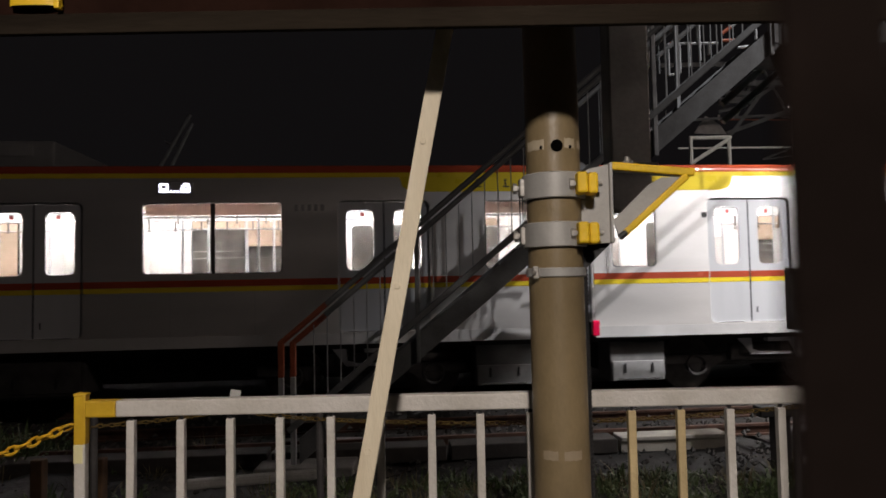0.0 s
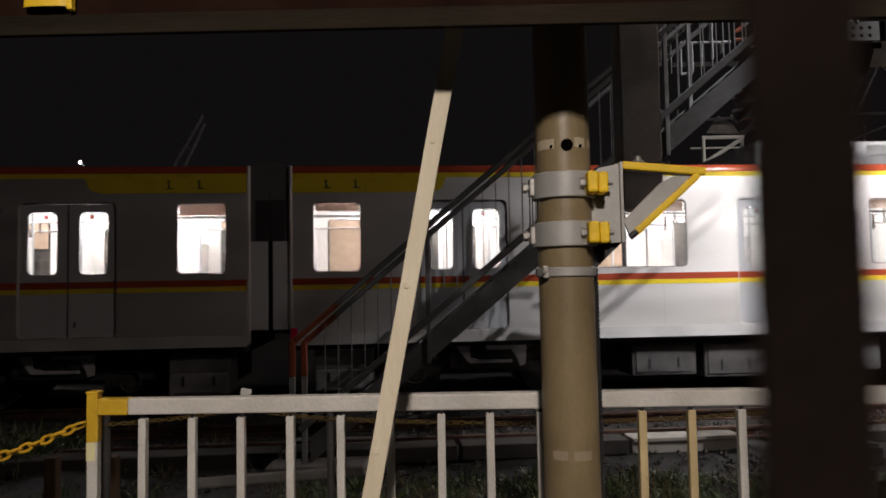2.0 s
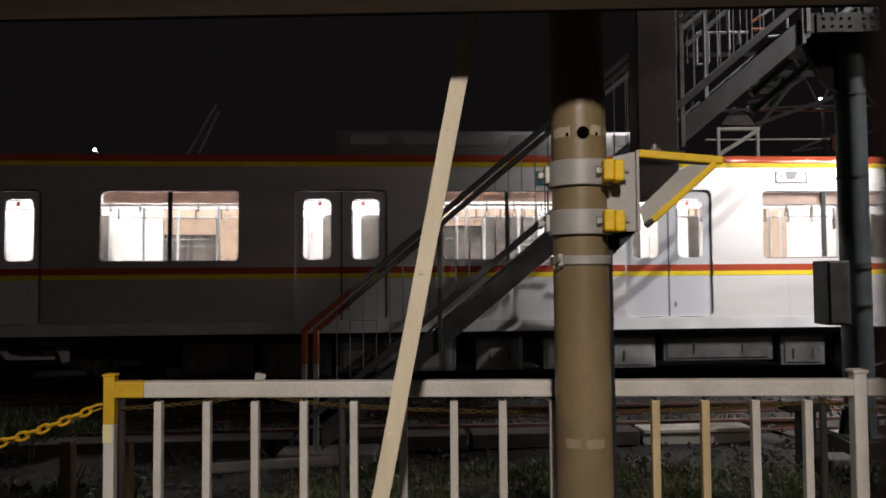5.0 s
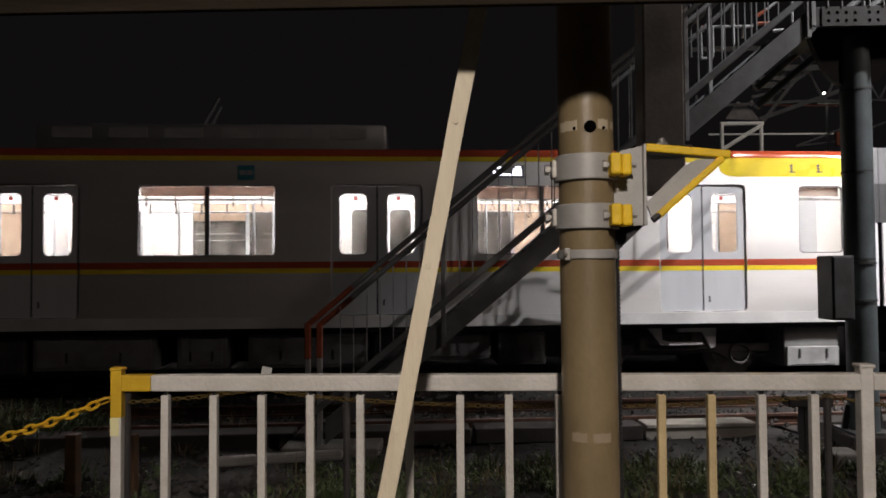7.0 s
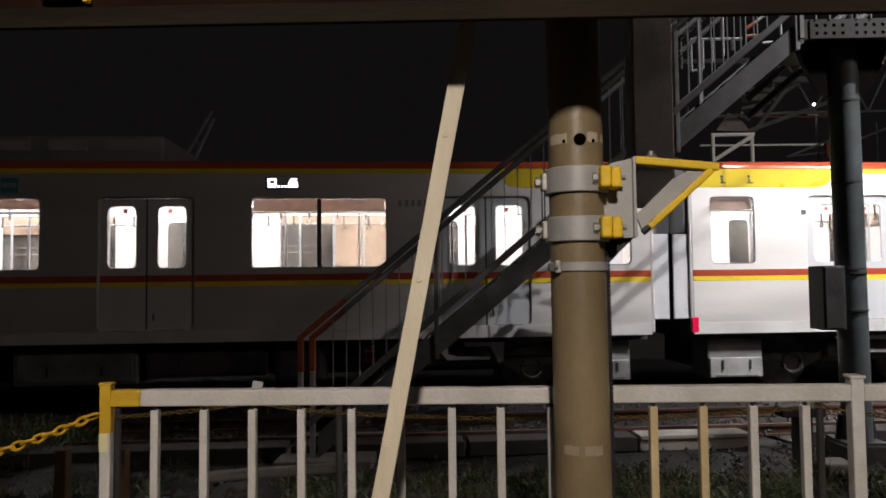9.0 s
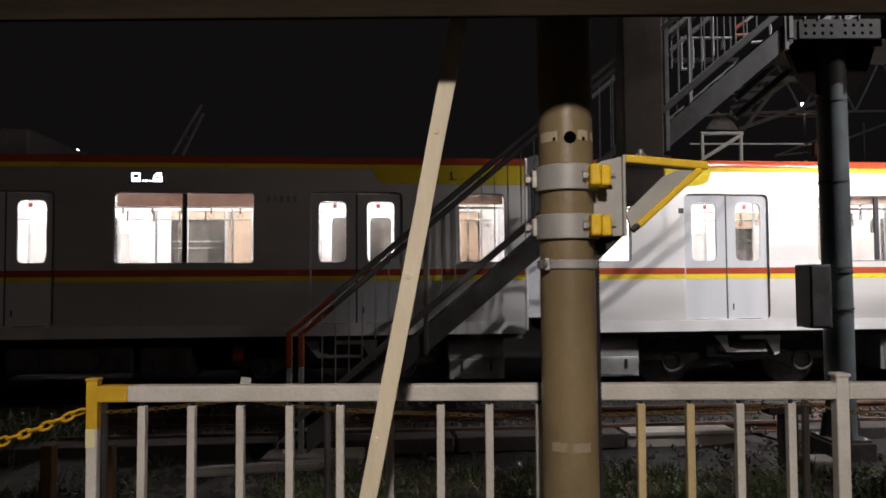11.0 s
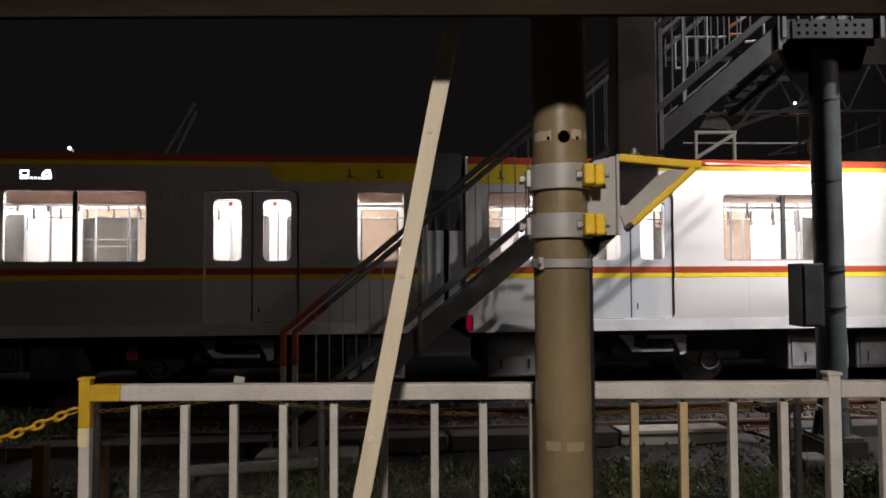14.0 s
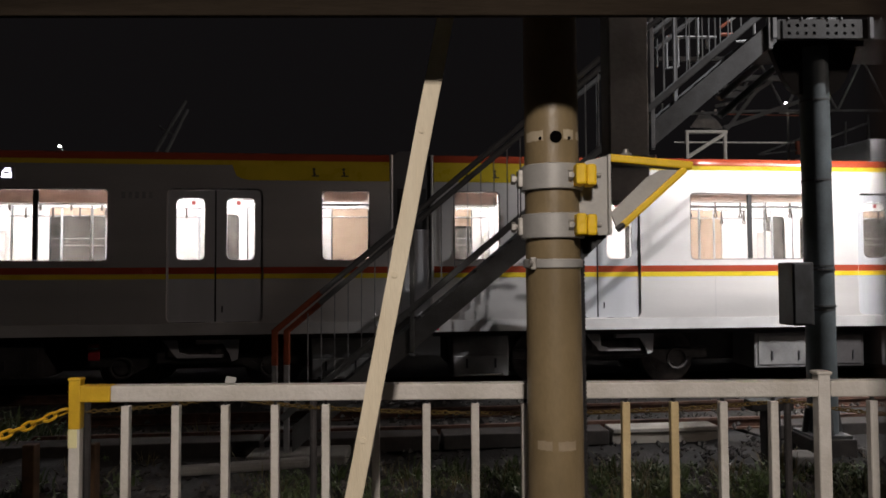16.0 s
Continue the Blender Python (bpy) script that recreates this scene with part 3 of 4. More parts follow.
        tube(bm, (0.384, y - 0.065, z), (0.398, y - 0.065, z), 0.006, 8)
        part("bolt_end", bm, M["bolt"], c)
    bm = BM()
    box(bm, 0.228, 0.243, y - 0.058, y - 0.040, 1.766, 1.796, 0.003)
    tube(bm, (0.232, y - 0.062, 1.781), (0.224, y - 0.066, 1.781), 0.006, 8)
    part("strap_buckle", bm, M["bolt"], p)
    bm = BM()
    tube(bm, (0.207, y + 0.002, 1.872), (0.207, y + 0.002, 1.979), 0.0016, 6)
    tube(bm, (0.214, y + 0.004, 1.872), (0.214, y + 0.004, 1.979), 0.0016, 6)
    part("tie_wire", bm, M["seal"], p)
    # side plate and the triangular arm
    br = new("bracket")
    br.parent = p
    tagged(br, "grey steel bracket with yellow edged triangular arm")
    bm = BM()
    sheet(bm, [(0.335, 1.955), (0.372, 1.848), (0.436, 1.852), (0.430, 2.046), (0.375, 2.034), (0.340, 2.01)], [], y - 0.022, 0.010)
    part("side_plate", bm, M["clamp"], br)
    bm = BM()
    box(bm, 0.424, 0.432, y - 0.035, y + 0.10, 1.850, 2.048, 0.002)
    part("end_plate", bm, M["clamp"], br)
    bm = BM()
    bar(bm, (0.428, y, 2.040), (0.632, y, 2.020), 0.052, 0.012)
    part("top_arm", bm, M["clamp"], br)
    bm = BM()
    bar(bm, (0.430, y - 0.030, 2.0395), (0.634, y - 0.030, 2.0195), 0.011, 0.020, bevel=0.004)
    part("yellow_edge", bm, M["cap"], br)
    bm = BM()
    bar(bm, (0.458, y - 0.030, 1.872), (0.616, y - 0.030, 2.013), 0.011, 0.017, bevel=0.004)
    part("yellow_edge", bm, M["cap"], br)
    bm = BM()
    sheet(bm, [(0.432, 1.905), (0.447, 1.866), (0.462, 1.866), (0.615, 2.005), (0.604, 2.010), (0.555, 2.010), (0.522, 1.992)], [], y - 0.024, 0.008)
    part("gusset", bm, M["clamp"], br)
    bm = BM()
    tube(bm, (0.4455, y - 0.030, 1.862), (0.462, y - 0.030, 1.876), 0.008, 8)
    part("rubber_tip", bm, M["seal"], br)
    bm = BM()
    tube(bm, (0.478, y, 2.035), (0.478, y, 2.066), 0.0075, 10)
    tube(bm, (0.478, y, 2.038), (0.478, y, 2.055), 0.0145, 6)
    part("bolt", bm, M["bolt"], br)
    bm = BM()
    bar(bm, (0.36, y + 0.02, 1.86), (0.355, y + 0.02, 1.80), 0.03, 0.05, up=(1, 0, 0))
    sheet(bm, [(0.335, 1.852), (0.432, 1.852), (0.362, 1.785), (0.345, 1.775)], [], y + 0.0, 0.02)
    part("dark_gusset", bm, M["seal"], br)
    # corrugated conduit down the pole
    bm = BM()
    z = 0.28
    while z < 1.80:
        c = at(z) + Vector((0.071, 0.022, 0))
        tube(bm, c, c + Vector((0, 0, 0.0055)), 0.0125, 10)
        tube(bm, c + Vector((0, 0, 0.0055)), c + Vector((0, 0, 0.0105)), 0.0105, 10, caps=False)
        z += 0.0105
    part("conduit", bm, M["seal"], p, "black corrugated cable conduit")
    # square mast carried behind on the bracket
    bm = BM()
    box(bm, 0.562, 0.692, 2.25, 2.36, 1.985, 4.2, 0.006)
    m_ = tagged(part("mast", bm, M["mast"]), "dark grey square steel mast hung from the canopy", "mast")
    bm = BM()
    box(bm, 0.545, 0.709, 2.235, 2.375, 2.12, 2.135, 0.003)
    tube(bm, (0.555, 2.245, 2.125), (0.535, 2.245, 2.125), 0.008, 8)
    part("collar", bm, M["bolt"], m_)


pole()


def board():
    lo, hi = Vector((-0.376, 1.61, 0.28)), Vector((0.056, 1.61, 2.50))
    d = (hi - lo).normalized()
    b_ = BM()
    n = 40
    rows = []
    rng = random.Random(2)
    for i in range(n + 1):
        c = lo.lerp(hi, i / n)
        w = 0.0193 * (1 + rng.uniform(-0.02, 0.02))
        s = rng.uniform(-0.0006, 0.0006)
        rows.append([b_.verts.new(c + Vector((a * w + s, k * 0.008, 0))) for a, k in ((-1, -1), (1, -1), (1, 1), (-1, 1))])
    for u, v in zip(rows, rows[1:]):
        for i in range(4):
            b_.faces.new((u[i], u[(i + 1) % 4], v[(i + 1) % 4], v[i]))
    b_.faces.new(rows[0][::-1])
    b_.faces.new(rows[-1])
    bmesh.ops.recalc_face_normals(b_, faces=b_.faces[:])
    ob = tagged(part("brace", b_, M["board"]), "pale painted flat brace leaning from the beam to the ground", "brace")
    for z in (1.385, 1.755, 2.085, 0.9):
        c = lo.lerp(hi, (z - lo.z) / (hi.z - lo.z))
        bm = BM()
        tube(bm, c + Vector((-0.004, -0.0105, 0)), c + Vector((-0.004, 0, 0)), 0.007, 12, 0.0085)
        part("rivet", bm, M["board"], ob)


board()

# ---- footbridge stairs in front of the train ----
SY = 7.3
SLOPE = 0.8345


def stair_z(x):
    return 1.174 + SLOPE * x


def stairs():
    st = tagged(new("footbridge_stairs"), "dark grey steel footbridge stairs with red lower handrail ends", "stairs")
    x0, x1 = -1.46, 3.60
    for y in (SY, SY + 1.1):
        far = y > SY
        bm = BM()
        sheet(bm, [(x0, stair_z(x0)), (x1, stair_z(x1)), (x1, stair_z(x1) + 0.26), (x0, stair_z(x0) + 0.26)], [], y - 0.02, 0.04)
        part("stringer", bm, M["stair"], st)
        a = 1.3 if far else -1.57
        bm = BM()
        bar(bm, (a, y - 0.03, stair_z(a) + 0.43), (x1, y - 0.03, stair_z(x1) + 0.43), 0.06, 0.07, bevel=0.012)
        part("lower_rail", bm, M["stair"], st)
        for dz, r in ((1.38, 0.030), (1.28, 0.029)):
            c = 1.3 if far else -1.18
            bm = BM()
            tube(bm, (c, y - 0.04, stair_z(c) + dz), (x1 + 0.2, y - 0.04, stair_z(x1 + 0.2) + dz), r, 10)
            part("handrail", bm, M["stair"], st)
        # posts past x = 2 and the near side's balusters take the paler colour
        for x in (1.6, 2.9) if far else (-0.235, 1.05, 2.27, 3.52):
            bm = BM()
            bar(bm, (x, y - 0.03, stair_z(x) - 0.02), (x, y - 0.03, stair_z(x) + 1.38), 0.045, 0.05, up=(0, 1, 0), bevel=0.006)
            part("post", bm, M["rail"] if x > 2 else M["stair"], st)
        bm = BM()
        box(bm, -0.0055, 0.0055, -0.0055, 0.0055, 0.43, 1.28)
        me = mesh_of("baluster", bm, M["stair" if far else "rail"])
        x = 1.4 if far else -1.30
        while x < x1:
            piece("baluster", me, st, pose(x, y - 0.03, stair_z(x)))
            x += 0.137
    for x, y, dz in ((-1.635, SY - 0.04, 1.38), (-1.525, SY + 0.02, 1.28)):
        z = stair_z(x) + dz
        bm = BM()
        tube(bm, (x, y, z), (-1.17, y, stair_z(-1.17) + dz), 0.031, 10)
        bar(bm, (x, y, 0.84), (x, y, z + 0.02), 0.062, 0.062, up=(0, 1, 0), bevel=0.012)
        e = part("rail_end", bm, M["red_rail"], st, "red orange painted handrail end")
        bm = BM()
        bar(bm, (x, y, -0.15), (x, y, 0.84), 0.056, 0.056, up=(0, 1, 0), bevel=0.01)
        part("rail_foot", bm, M["rail"], e, "pale lower part of the rail post")
    bm = BM()
    box(bm, -0.13, 0.13, 0.02, 1.08, -0.015, 0.015)
    tread = mesh_of("tread", bm, M["under"])
    x = -1.25
    while x < x1 - 0.1:
        piece("tread", tread, st, pose(x, SY, stair_z(x) + 0.115))
        x += 0.205
    bm = BM()
    box(bm, -1.9, -0.9, SY - 0.15, SY + 1.3, -0.4, -0.05, 0.02)
    part("footing", bm, M["concrete"], st)
    return st


stairs()


def landing():
    """The pier at the head of the stairs, its haunch, the perforated fascia and rails."""
    ld = tagged(new("footbridge_pier"), "blue-grey round steel pier carrying the footbridge landing", "footbridge pier")
    px, py, f = 4.153, 7.60, SY - 0.02
    bm = BM()
    tube(bm, (px + 0.012, py, -0.3), (px, py, 4.2), 0.149, 32)
    part("column", bm, M["pillar"], ld, smooth=True)
    for z in (1.83, 1.36, 3.62, 2.75):
        bm = BM()
        tube(bm, (px, py, z - 0.010), (px, py, z + 0.010), 0.154, 32)
        part("strap", bm, M["landing"], ld)
    bm = BM()
    box(bm, px - 0.24, px + 0.24, py - 0.24, py + 0.24, -0.3, 0.02, 0.015)
    part("footing", bm, M["sleeper"], ld)
    bm = BM()
    box(bm, px - 0.21, px + 0.21, py - 0.21, py + 0.21, 0.02, 0.05, 0.004)
    for a in range(4):
        c, n = math.cos(math.pi / 2 * a), math.sin(math.pi / 2 * a)
        bar(bm, (px + 0.19 * c, py + 0.19 * n, 0.05), (px + 0.15 * c, py + 0.15 * n, 0.30), 0.02, 0.06, up=(c, n, 0.01))
    part("base_plate", bm, M["landing"], ld)
    for side, reach in ((-1, 0.48), (1, 0.46)):
        bm = BM()
        pts = [(side * 0.13, 4.205), (side * 0.13, 3.68)]
        pts += [(side * (0.15 + (reach - 0.15) * k / 9), 3.69 + 0.515 * (k / 9) ** 2) for k in range(1, 10)]
        sheet(bm, [(px + x, z) for x, z in (pts if side > 0 else pts[::-1])], [], py - 0.04, 0.08)
        part("haunch", bm, M["haunch"], ld, "dark brown curved haunch under the deck")
    bm = BM()
    box(bm, px - 0.50, px + 0.52, py - 0.08, py + 0.08, 4.207, 4.298, 0.008)
    part("cap_beam", bm, M["haunch"], ld)
    bm = BM()
    holes = []
    for r in range(2):
        for k in range(8):
            hx = 3.725 + k * 0.0885 + (0.055 if k > 3 else 0)
            holes.append(ring_loop(hx - 0.019, hx + 0.019, 4.245 + r * 0.082, 4.283 + r * 0.082, 0.0185, 3))
    sheet(bm, [(3.66, 4.212), (4.50, 4.212), (4.50, 4.412), (3.66, 4.412)], holes, f - 0.014, 0.012)
    part("perforated_plate", bm, M["landing"], ld, "grey plate with two rows of round holes")
    bm = BM()
    box(bm, 3.54, 6.6, f, f + 0.04, 4.206, 4.415, 0.004)
    part("fascia", bm, M["landing"], ld)
    bm = BM()
    box(bm, 3.50, 6.6, f + 0.04, 8.5, 4.30, 4.36)
    part("deck", bm, M["under"], ld)
    for x in (3.56, 4.58, 5.6):
        bm = BM()
        bar(bm, (x, f - 0.03, 4.21), (x, f - 0.03, 5.6), 0.04, 0.04, up=(0, 1, 0))
        part("rail_post", bm, M["rail"], ld)
    bm = BM()
    box(bm, -0.006, 0.006, -0.006, 0.006, 4.41, 5.4)
    me = mesh_of("baluster", bm, M["rail"])
    for k in range(18):
        if k % 3 != 2:
            piece("baluster", me, ld, pose(3.72 + k * 0.14, f - 0.02, 0))
    bm = BM()
    bar(bm, (3.5, f - 0.03, 5.42), (6.6, f - 0.03, 5.42), 0.05, 0.05)
    part("guard_rail", bm, M["rail"], ld)
    bm = BM()
    box(bm, 6.42, 6.6, 7.33, 7.5, -0.3, 4.30)
    part("rear_leg", bm, M["landing"], ld)
    # box on the column
    bm = BM()
    box(bm, 3.768, 3.996, py - 0.20, py + 0.12, 1.200, 1.868, 0.012)
    bx = tagged(part("switch_box", bm, M["landing"]), "dark grey equipment box strapped to the pier", "equipment box")
    bm = BM()
    box(bm, 3.785, 3.968, py - 0.210, py - 0.199, 1.22, 1.85, 0.005)
    part("door", bm, M["landing"], bx)
    for z in (1.40, 1.79):
        bm = BM()
        tube(bm, (px, py, z - 0.01), (px, py, z + 0.01), 0.165, 24)
        part("strap", bm, M["landing"], bx)


landing()


def trusses():
    """Footbridge trusses and the upper flight's rails seen under and above the stairs."""
    t = tagged(new("footbridge_truss"), "dark steel footbridge truss with braces beyond the train", "truss")
    y, k = 15.0, 1.61

    def b(x, z, x2, z2, w, name):
        bm = BM()
        bar(bm, (x * k, y, 1.75 + (z - 1.75) * k), (x2 * k, y, 1.75 + (z2 - 1.75) * k), w, w, up=(0, 1, 0))
        part(name, bm, M["stair"], t)

    b(2.85, 3.86, 4.35, 3.92, 0.05, "bottom_chord")
    b(4.35, 3.92, 8.0, 3.92, 0.05, "bottom_chord")
    b(3.0, 4.62, 8.0, 4.62, 0.10, "top_chord")
    def d(x, z, x2, z2, w, name="brace", m="stair", yy=y):
        bm = BM()
        bar(bm, (x, yy, z), (x2, yy, z2), w, w, up=(0, 1, 0))
        part(name, bm, M[m], t)

    d(6.30, 4.85, 6.94, 5.67, 0.07)
    d(6.94, 5.67, 7.28, 5.89, 0.07)
    d(6.07, 5.58, 6.78, 5.59, 0.13, "step")
    d(6.15, 5.76, 6.84, 5.72, 0.09, "step")
    d(6.68, 5.95, 7.55, 5.94, 0.12, "step")
    d(6.06, 5.35, 6.67, 5.48, 0.06)
    d(6.22, 4.88, 7.87, 5.45, 0.08)
    d(6.06, 5.18, 7.86, 5.14, 0.022, "wire", "red_rail")
    d(6.06, 5.16, 6.06, 5.28, 0.04, "insulator", "fence")
    d(6.58, 5.16, 6.58, 5.24, 0.04, "insulator", "fence")
    d(8.53, 4.67, 9.38, 4.99, 0.045, "far_rail")
    d(6.97, 4.30, 7.90, 4.65, 0.04, "far_rail")
    d(6.97, 4.30, 7.89, 4.40, 0.03, "far_rail")
    d(8.86, 4.20, 8.86, 5.00, 0.035, "far_post")
    d(9.36, 4.20, 9.36, 5.16, 0.035, "far_post")
    d(7.83, 4.30, 7.83, 4.58, 0.09, "signal_lens_hood", "red_rail")
    bm = BM()
    sheet(bm, [(5.56, 4.92), (6.27, 4.88), (6.14, 5.07), (5.98, 5.20), (5.82, 5.29)], [], y + 0.12, 0.04)
    part("gusset_plate", bm, M["mast"], t)
    for x in (4.0, 4.7, 5.4, 6.1):
        b(x, 3.92, x + 0.35, 4.62, 0.045, "brace")
        b(x + 0.35, 4.62, x + 0.7, 3.92, 0.04, "brace")
    for x in (3.05, 3.45):
        b(x, 3.88, x, 4.02, 0.04, "stub")
    bm = BM()
    bar(bm, (12.7, y, -0.2), (12.7, y, 6.4), 0.3, 0.3, up=(0, 1, 0))
    part("leg", bm, M["stair"], t)
    # upper rails, pale
    u = tagged(new("footbridge_rail"), "pale and orange footbridge handrails above the stairs", "handrail")
    y2 = 8.55
    for a, c in (((2.86, 4.27), (2.86, 4.66)), ((2.86, 4.66), (3.48, 4.66)), ((2.86, 4.27), (3.0, 4.29)), ((3.0, 4.3), (3.0, 4.66)), ((3.12, 4.38), (3.12, 4.66)), ((3.25, 4.45), (3.25, 5.3)), ((3.36, 4.52), (3.36, 4.66)),
                 ((3.95, 4.62), (3.95, 5.3)), ((3.62, 4.84), (3.86, 5.02)), ((2.95, 4.66), (2.95, 5.4)), ((2.62, 4.4), (2.62, 5.4)), ((3.72, 4.60), (3.98, 4.62))):
        bm = BM()
        tube(bm, (a[0], y2, a[1]), (c[0], y2, c[1]), 0.018, 8)
        part("rail_bar", bm, M["rail"], u)
    for p, q, r in (((3.53, y2, 4.78), (3.64, y2, 4.855), 0.022), ((3.53, y2, 4.69), (3.70, y2, 4.695), 0.022), ((2.88, y2 - 0.004, 4.662), (2.98, y2 - 0.004, 4.662), 0.019)):
        bm = BM()
        tube(bm, p, q, r, 8)
        part("orange_grip", bm, M["red_rail"], u)
    bm = BM()
    for k in range(6):
        tube(bm, (2.5 + k * 0.24, y2, 4.1 + k * 0.19), (2.5 + k * 0.24, y2, 5.5), 0.013, 6)
        part("baluster", bm, M["stair"], u)
        bm = BM()
    tube(bm, (2.3, y2, 4.32), (3.3, y2, 5.17), 0.03, 8)
    tube(bm, (2.3, y2, 4.14), (3.3, y2, 4.99), 0.03, 8)
    for dz in (0, 0.22):
        tube(bm, (3.5, y2, 3.68 + dz), (6.3, y2, 6.07 + dz), 0.042, 10)
    for k in range(4):
        tube(bm, (4.2 + k * 0.6, y2, 4.36 + k * 0.494), (4.2 + k * 0.6, y2, 5.60 + k * 0.494), 0.02, 6)
    tube(bm, (2.3, y2, 3.75), (2.3, y2, 5.6), 0.03, 8)
    part("handrail", bm, M["stair"], u)


trusses()

# ---- beyond the train ----


def beyond():
    f = tagged(new("signal_frame"), "pale steel frame standing beyond the train", "steel frame")
    y = 25
    for a, c in (((9.05, -0.2), (9.05, 6.82)), ((10.42, -0.2), (10.42, 6.82)), ((9.0, 6.82), (10.5, 6.82)), ((9.05, 5.9), (10.42, 6.75)), ((8.6, 6.45), (12.9, 6.42))):
        bm = BM()
        tube(bm, (a[0], y, a[1]), (c[0], y, c[1]), 0.07 if a[0] != 8.6 else 0.03, 8)
        part("frame_bar", bm, M["fence"], f)
    for x, y, z, r, mast in ((30.31, 60, 16.4, 0.10, True), (-21.2, 40, 9.15, 0.075, False)):
        l = tagged(new("yard_lamp"), "distant white yard lamp on a thin mast", "lamp")
        bm = BM()
        bmesh.ops.create_icosphere(bm, subdivisions=2, radius=r, matrix=Matrix.Translation((x, y, z)))
        part("bulb", bm, M["far_lamp"], l, "glowing white lamp head")
        bm = BM()
        tube(bm, (x + 0.35, y + 0.3, -0.2), (x + 0.35, y + 0.3, z - 0.75), 0.10 if mast else 0.05, 8)
        if mast:
            bar(bm, (x - 0.4, y + 0.3, z - 0.8), (x + 1.6, y + 0.3, z - 0.8), 0.08, 0.08)
        bar(bm, (x + 0.35, y + 0.3, z - 0.8), (x, y + 0.25, z), 0.06, 0.06)
        part("mast", bm, M["fence" if mast else "stair"], l)
    c = tagged(new("catenary_arm"), "slanted pale catenary arm beyond the train", "catenary arm")
    bm = BM()
    y = 20
    tube(bm, (-7.95, y, 5.2), (-7.05, y, 6.75), 0.06, 8)
    tube(bm, (-7.62, y, 5.2), (-7.0, y, 6.5), 0.055, 8)
    tube(bm, (-7.8, y, 6.0), (-7.4, y, 5.75), 0.03, 8)
    part("arm", bm, M["stair"], c)
    bm = BM()
    tube(bm, (-7.78, y, -0.2), (-7.78, y, 5.25), 0.09, 10)
    part("post", bm, M["mast"], c)


beyond()


def clutter():
    bm = BM()
    bar(bm, (-2.35, 6.45, 0.0), (-1.15, 6.55, 0.05), 0.10, 0.09, bevel=0.03)
    tagged(part("timber", bm, M["concrete"]), "pale grey broken timber lying on the soil", "timber")
    bm = BM()
    box(bm, 3.25, 3.40, 6.96, 7.1, -0.3, 0.42, 0.01)
    box(bm, 3.10, 3.52, 6.94, 7.12, 0.40, 0.50, 0.01)
    tagged(part("marker_post", bm, M["under"]), "short black post with a crossbar by the siding", "post")
    bm = BM()
    box(bm, 3.42, 3.70, 6.75, 7.05, -0.3, 0.0, 0.02)
    tagged(part("concrete_block", bm, M["concrete"]), "weathered concrete block on the ground", "block")


clutter()

# ---- the train ----
HALF, END = 1.40, 9.68
LENGTHEN = 1.0075  # the cars are laid out 20 m long and stand 20.15 m apart
DOORS = (-7.23, -2.41, 2.41, 7.23)
WINDOWS = (-4.82, 0.0, 4.82)


def add_box(name, dims, material, parent, bevel=0.0, label="", smooth=False):
    bm = BM()
    box(bm, *dims, bevel)
    return part(name, bm, material, parent, label, smooth)


def side_wall(car, far):
    """One side of the car, with its openings; far: the side away from the yard lamps."""
    y = HALF - 0.06 if far else -HALF
    holes = [ring_loop(d - 0.66, d + 0.66, 1.10, 3.00, 0.09) for d in DOORS]
    holes += [ring_loop(w - 0.965, w + 0.965, 1.965, 2.985, 0.07) for w in WINDOWS]
    holes += [ring_loop(s * 9.05 - 0.345, s * 9.05 + 0.345, 1.965, 2.985, 0.07) for s in (-1, 1)]
    bm = BM()
    sheet(bm, [(-END, 0.94), (END, 0.94), (END, 3.34), (-END, 3.34)], holes, y, 0.06)
    wall = part("side_wall", bm, M["inner"] if far else M["body"], car)
    if not far:
        add_box("sill", (-END, END, y - 0.006, y - 0.001, 0.925, 1.085), M["rocker"], wall)
        spans, a = [], -END
        for d in DOORS:
            spans.append((a, d - 0.665))
            a = d + 0.665
        spans.append((a, END))
        for a, b in spans:
            add_box("brown_band", (a, b, y - 0.004, y - 0.0005, 1.785, 1.88), M["brown"], wall)
            add_box("gold_band", (a, b, y - 0.004, y - 0.0005, 1.715, 1.782), M["gold"], wall)
            for k in range(3):
                if b - a > 3 and k:
                    x = a + (b - a) * k / 3
                    add_box("panel_seam", (x - 0.003, x + 0.003, y - 0.002, y - 0.0004, 1.09, 1.70), M["rocker"], wall)
    return wall


def car_window(car, x, w, far):
    y = HALF - 0.035 if far else -HALF + 0.02
    bm = BM()
    sheet(bm, ring_loop(x - w, x + w, 1.967, 2.983, 0.07), [ring_loop(x - w + 0.014, x + w - 0.014, 1.981, 2.969, 0.062)], y - 0.012, 0.03)
    win = part("window", bm, M["rim"], car)
    pane = add_box("pane", (x - w + 0.015, x + w - 0.015, y, y + 0.005, 1.98, 2.97), M["far_pane" if far else "pane"], win)
    pane.visible_shadow = False
    if far:
        for z in (2.30, 2.42):
            add_box("safety_bar", (x - w + 0.02, x + w - 0.02, y - 0.030, y - 0.018, z, z + 0.012), M["steel"], win)
    if w > 0.5:
        add_box("mullion", (x - 0.03, x + 0.03, y - 0.010, y + 0.03, 1.985, 2.965), M["fender" if far else "seal"], win)
    drop = random.choice((0.10, 0.13, 0.15, 0.15, 0.17))
    if far:
        for s in (-1, 1) if w > 0.5 else (0,):
            hw = w / 2 - 0.03 if s else w - 0.03
            cx = x + s * w / 2
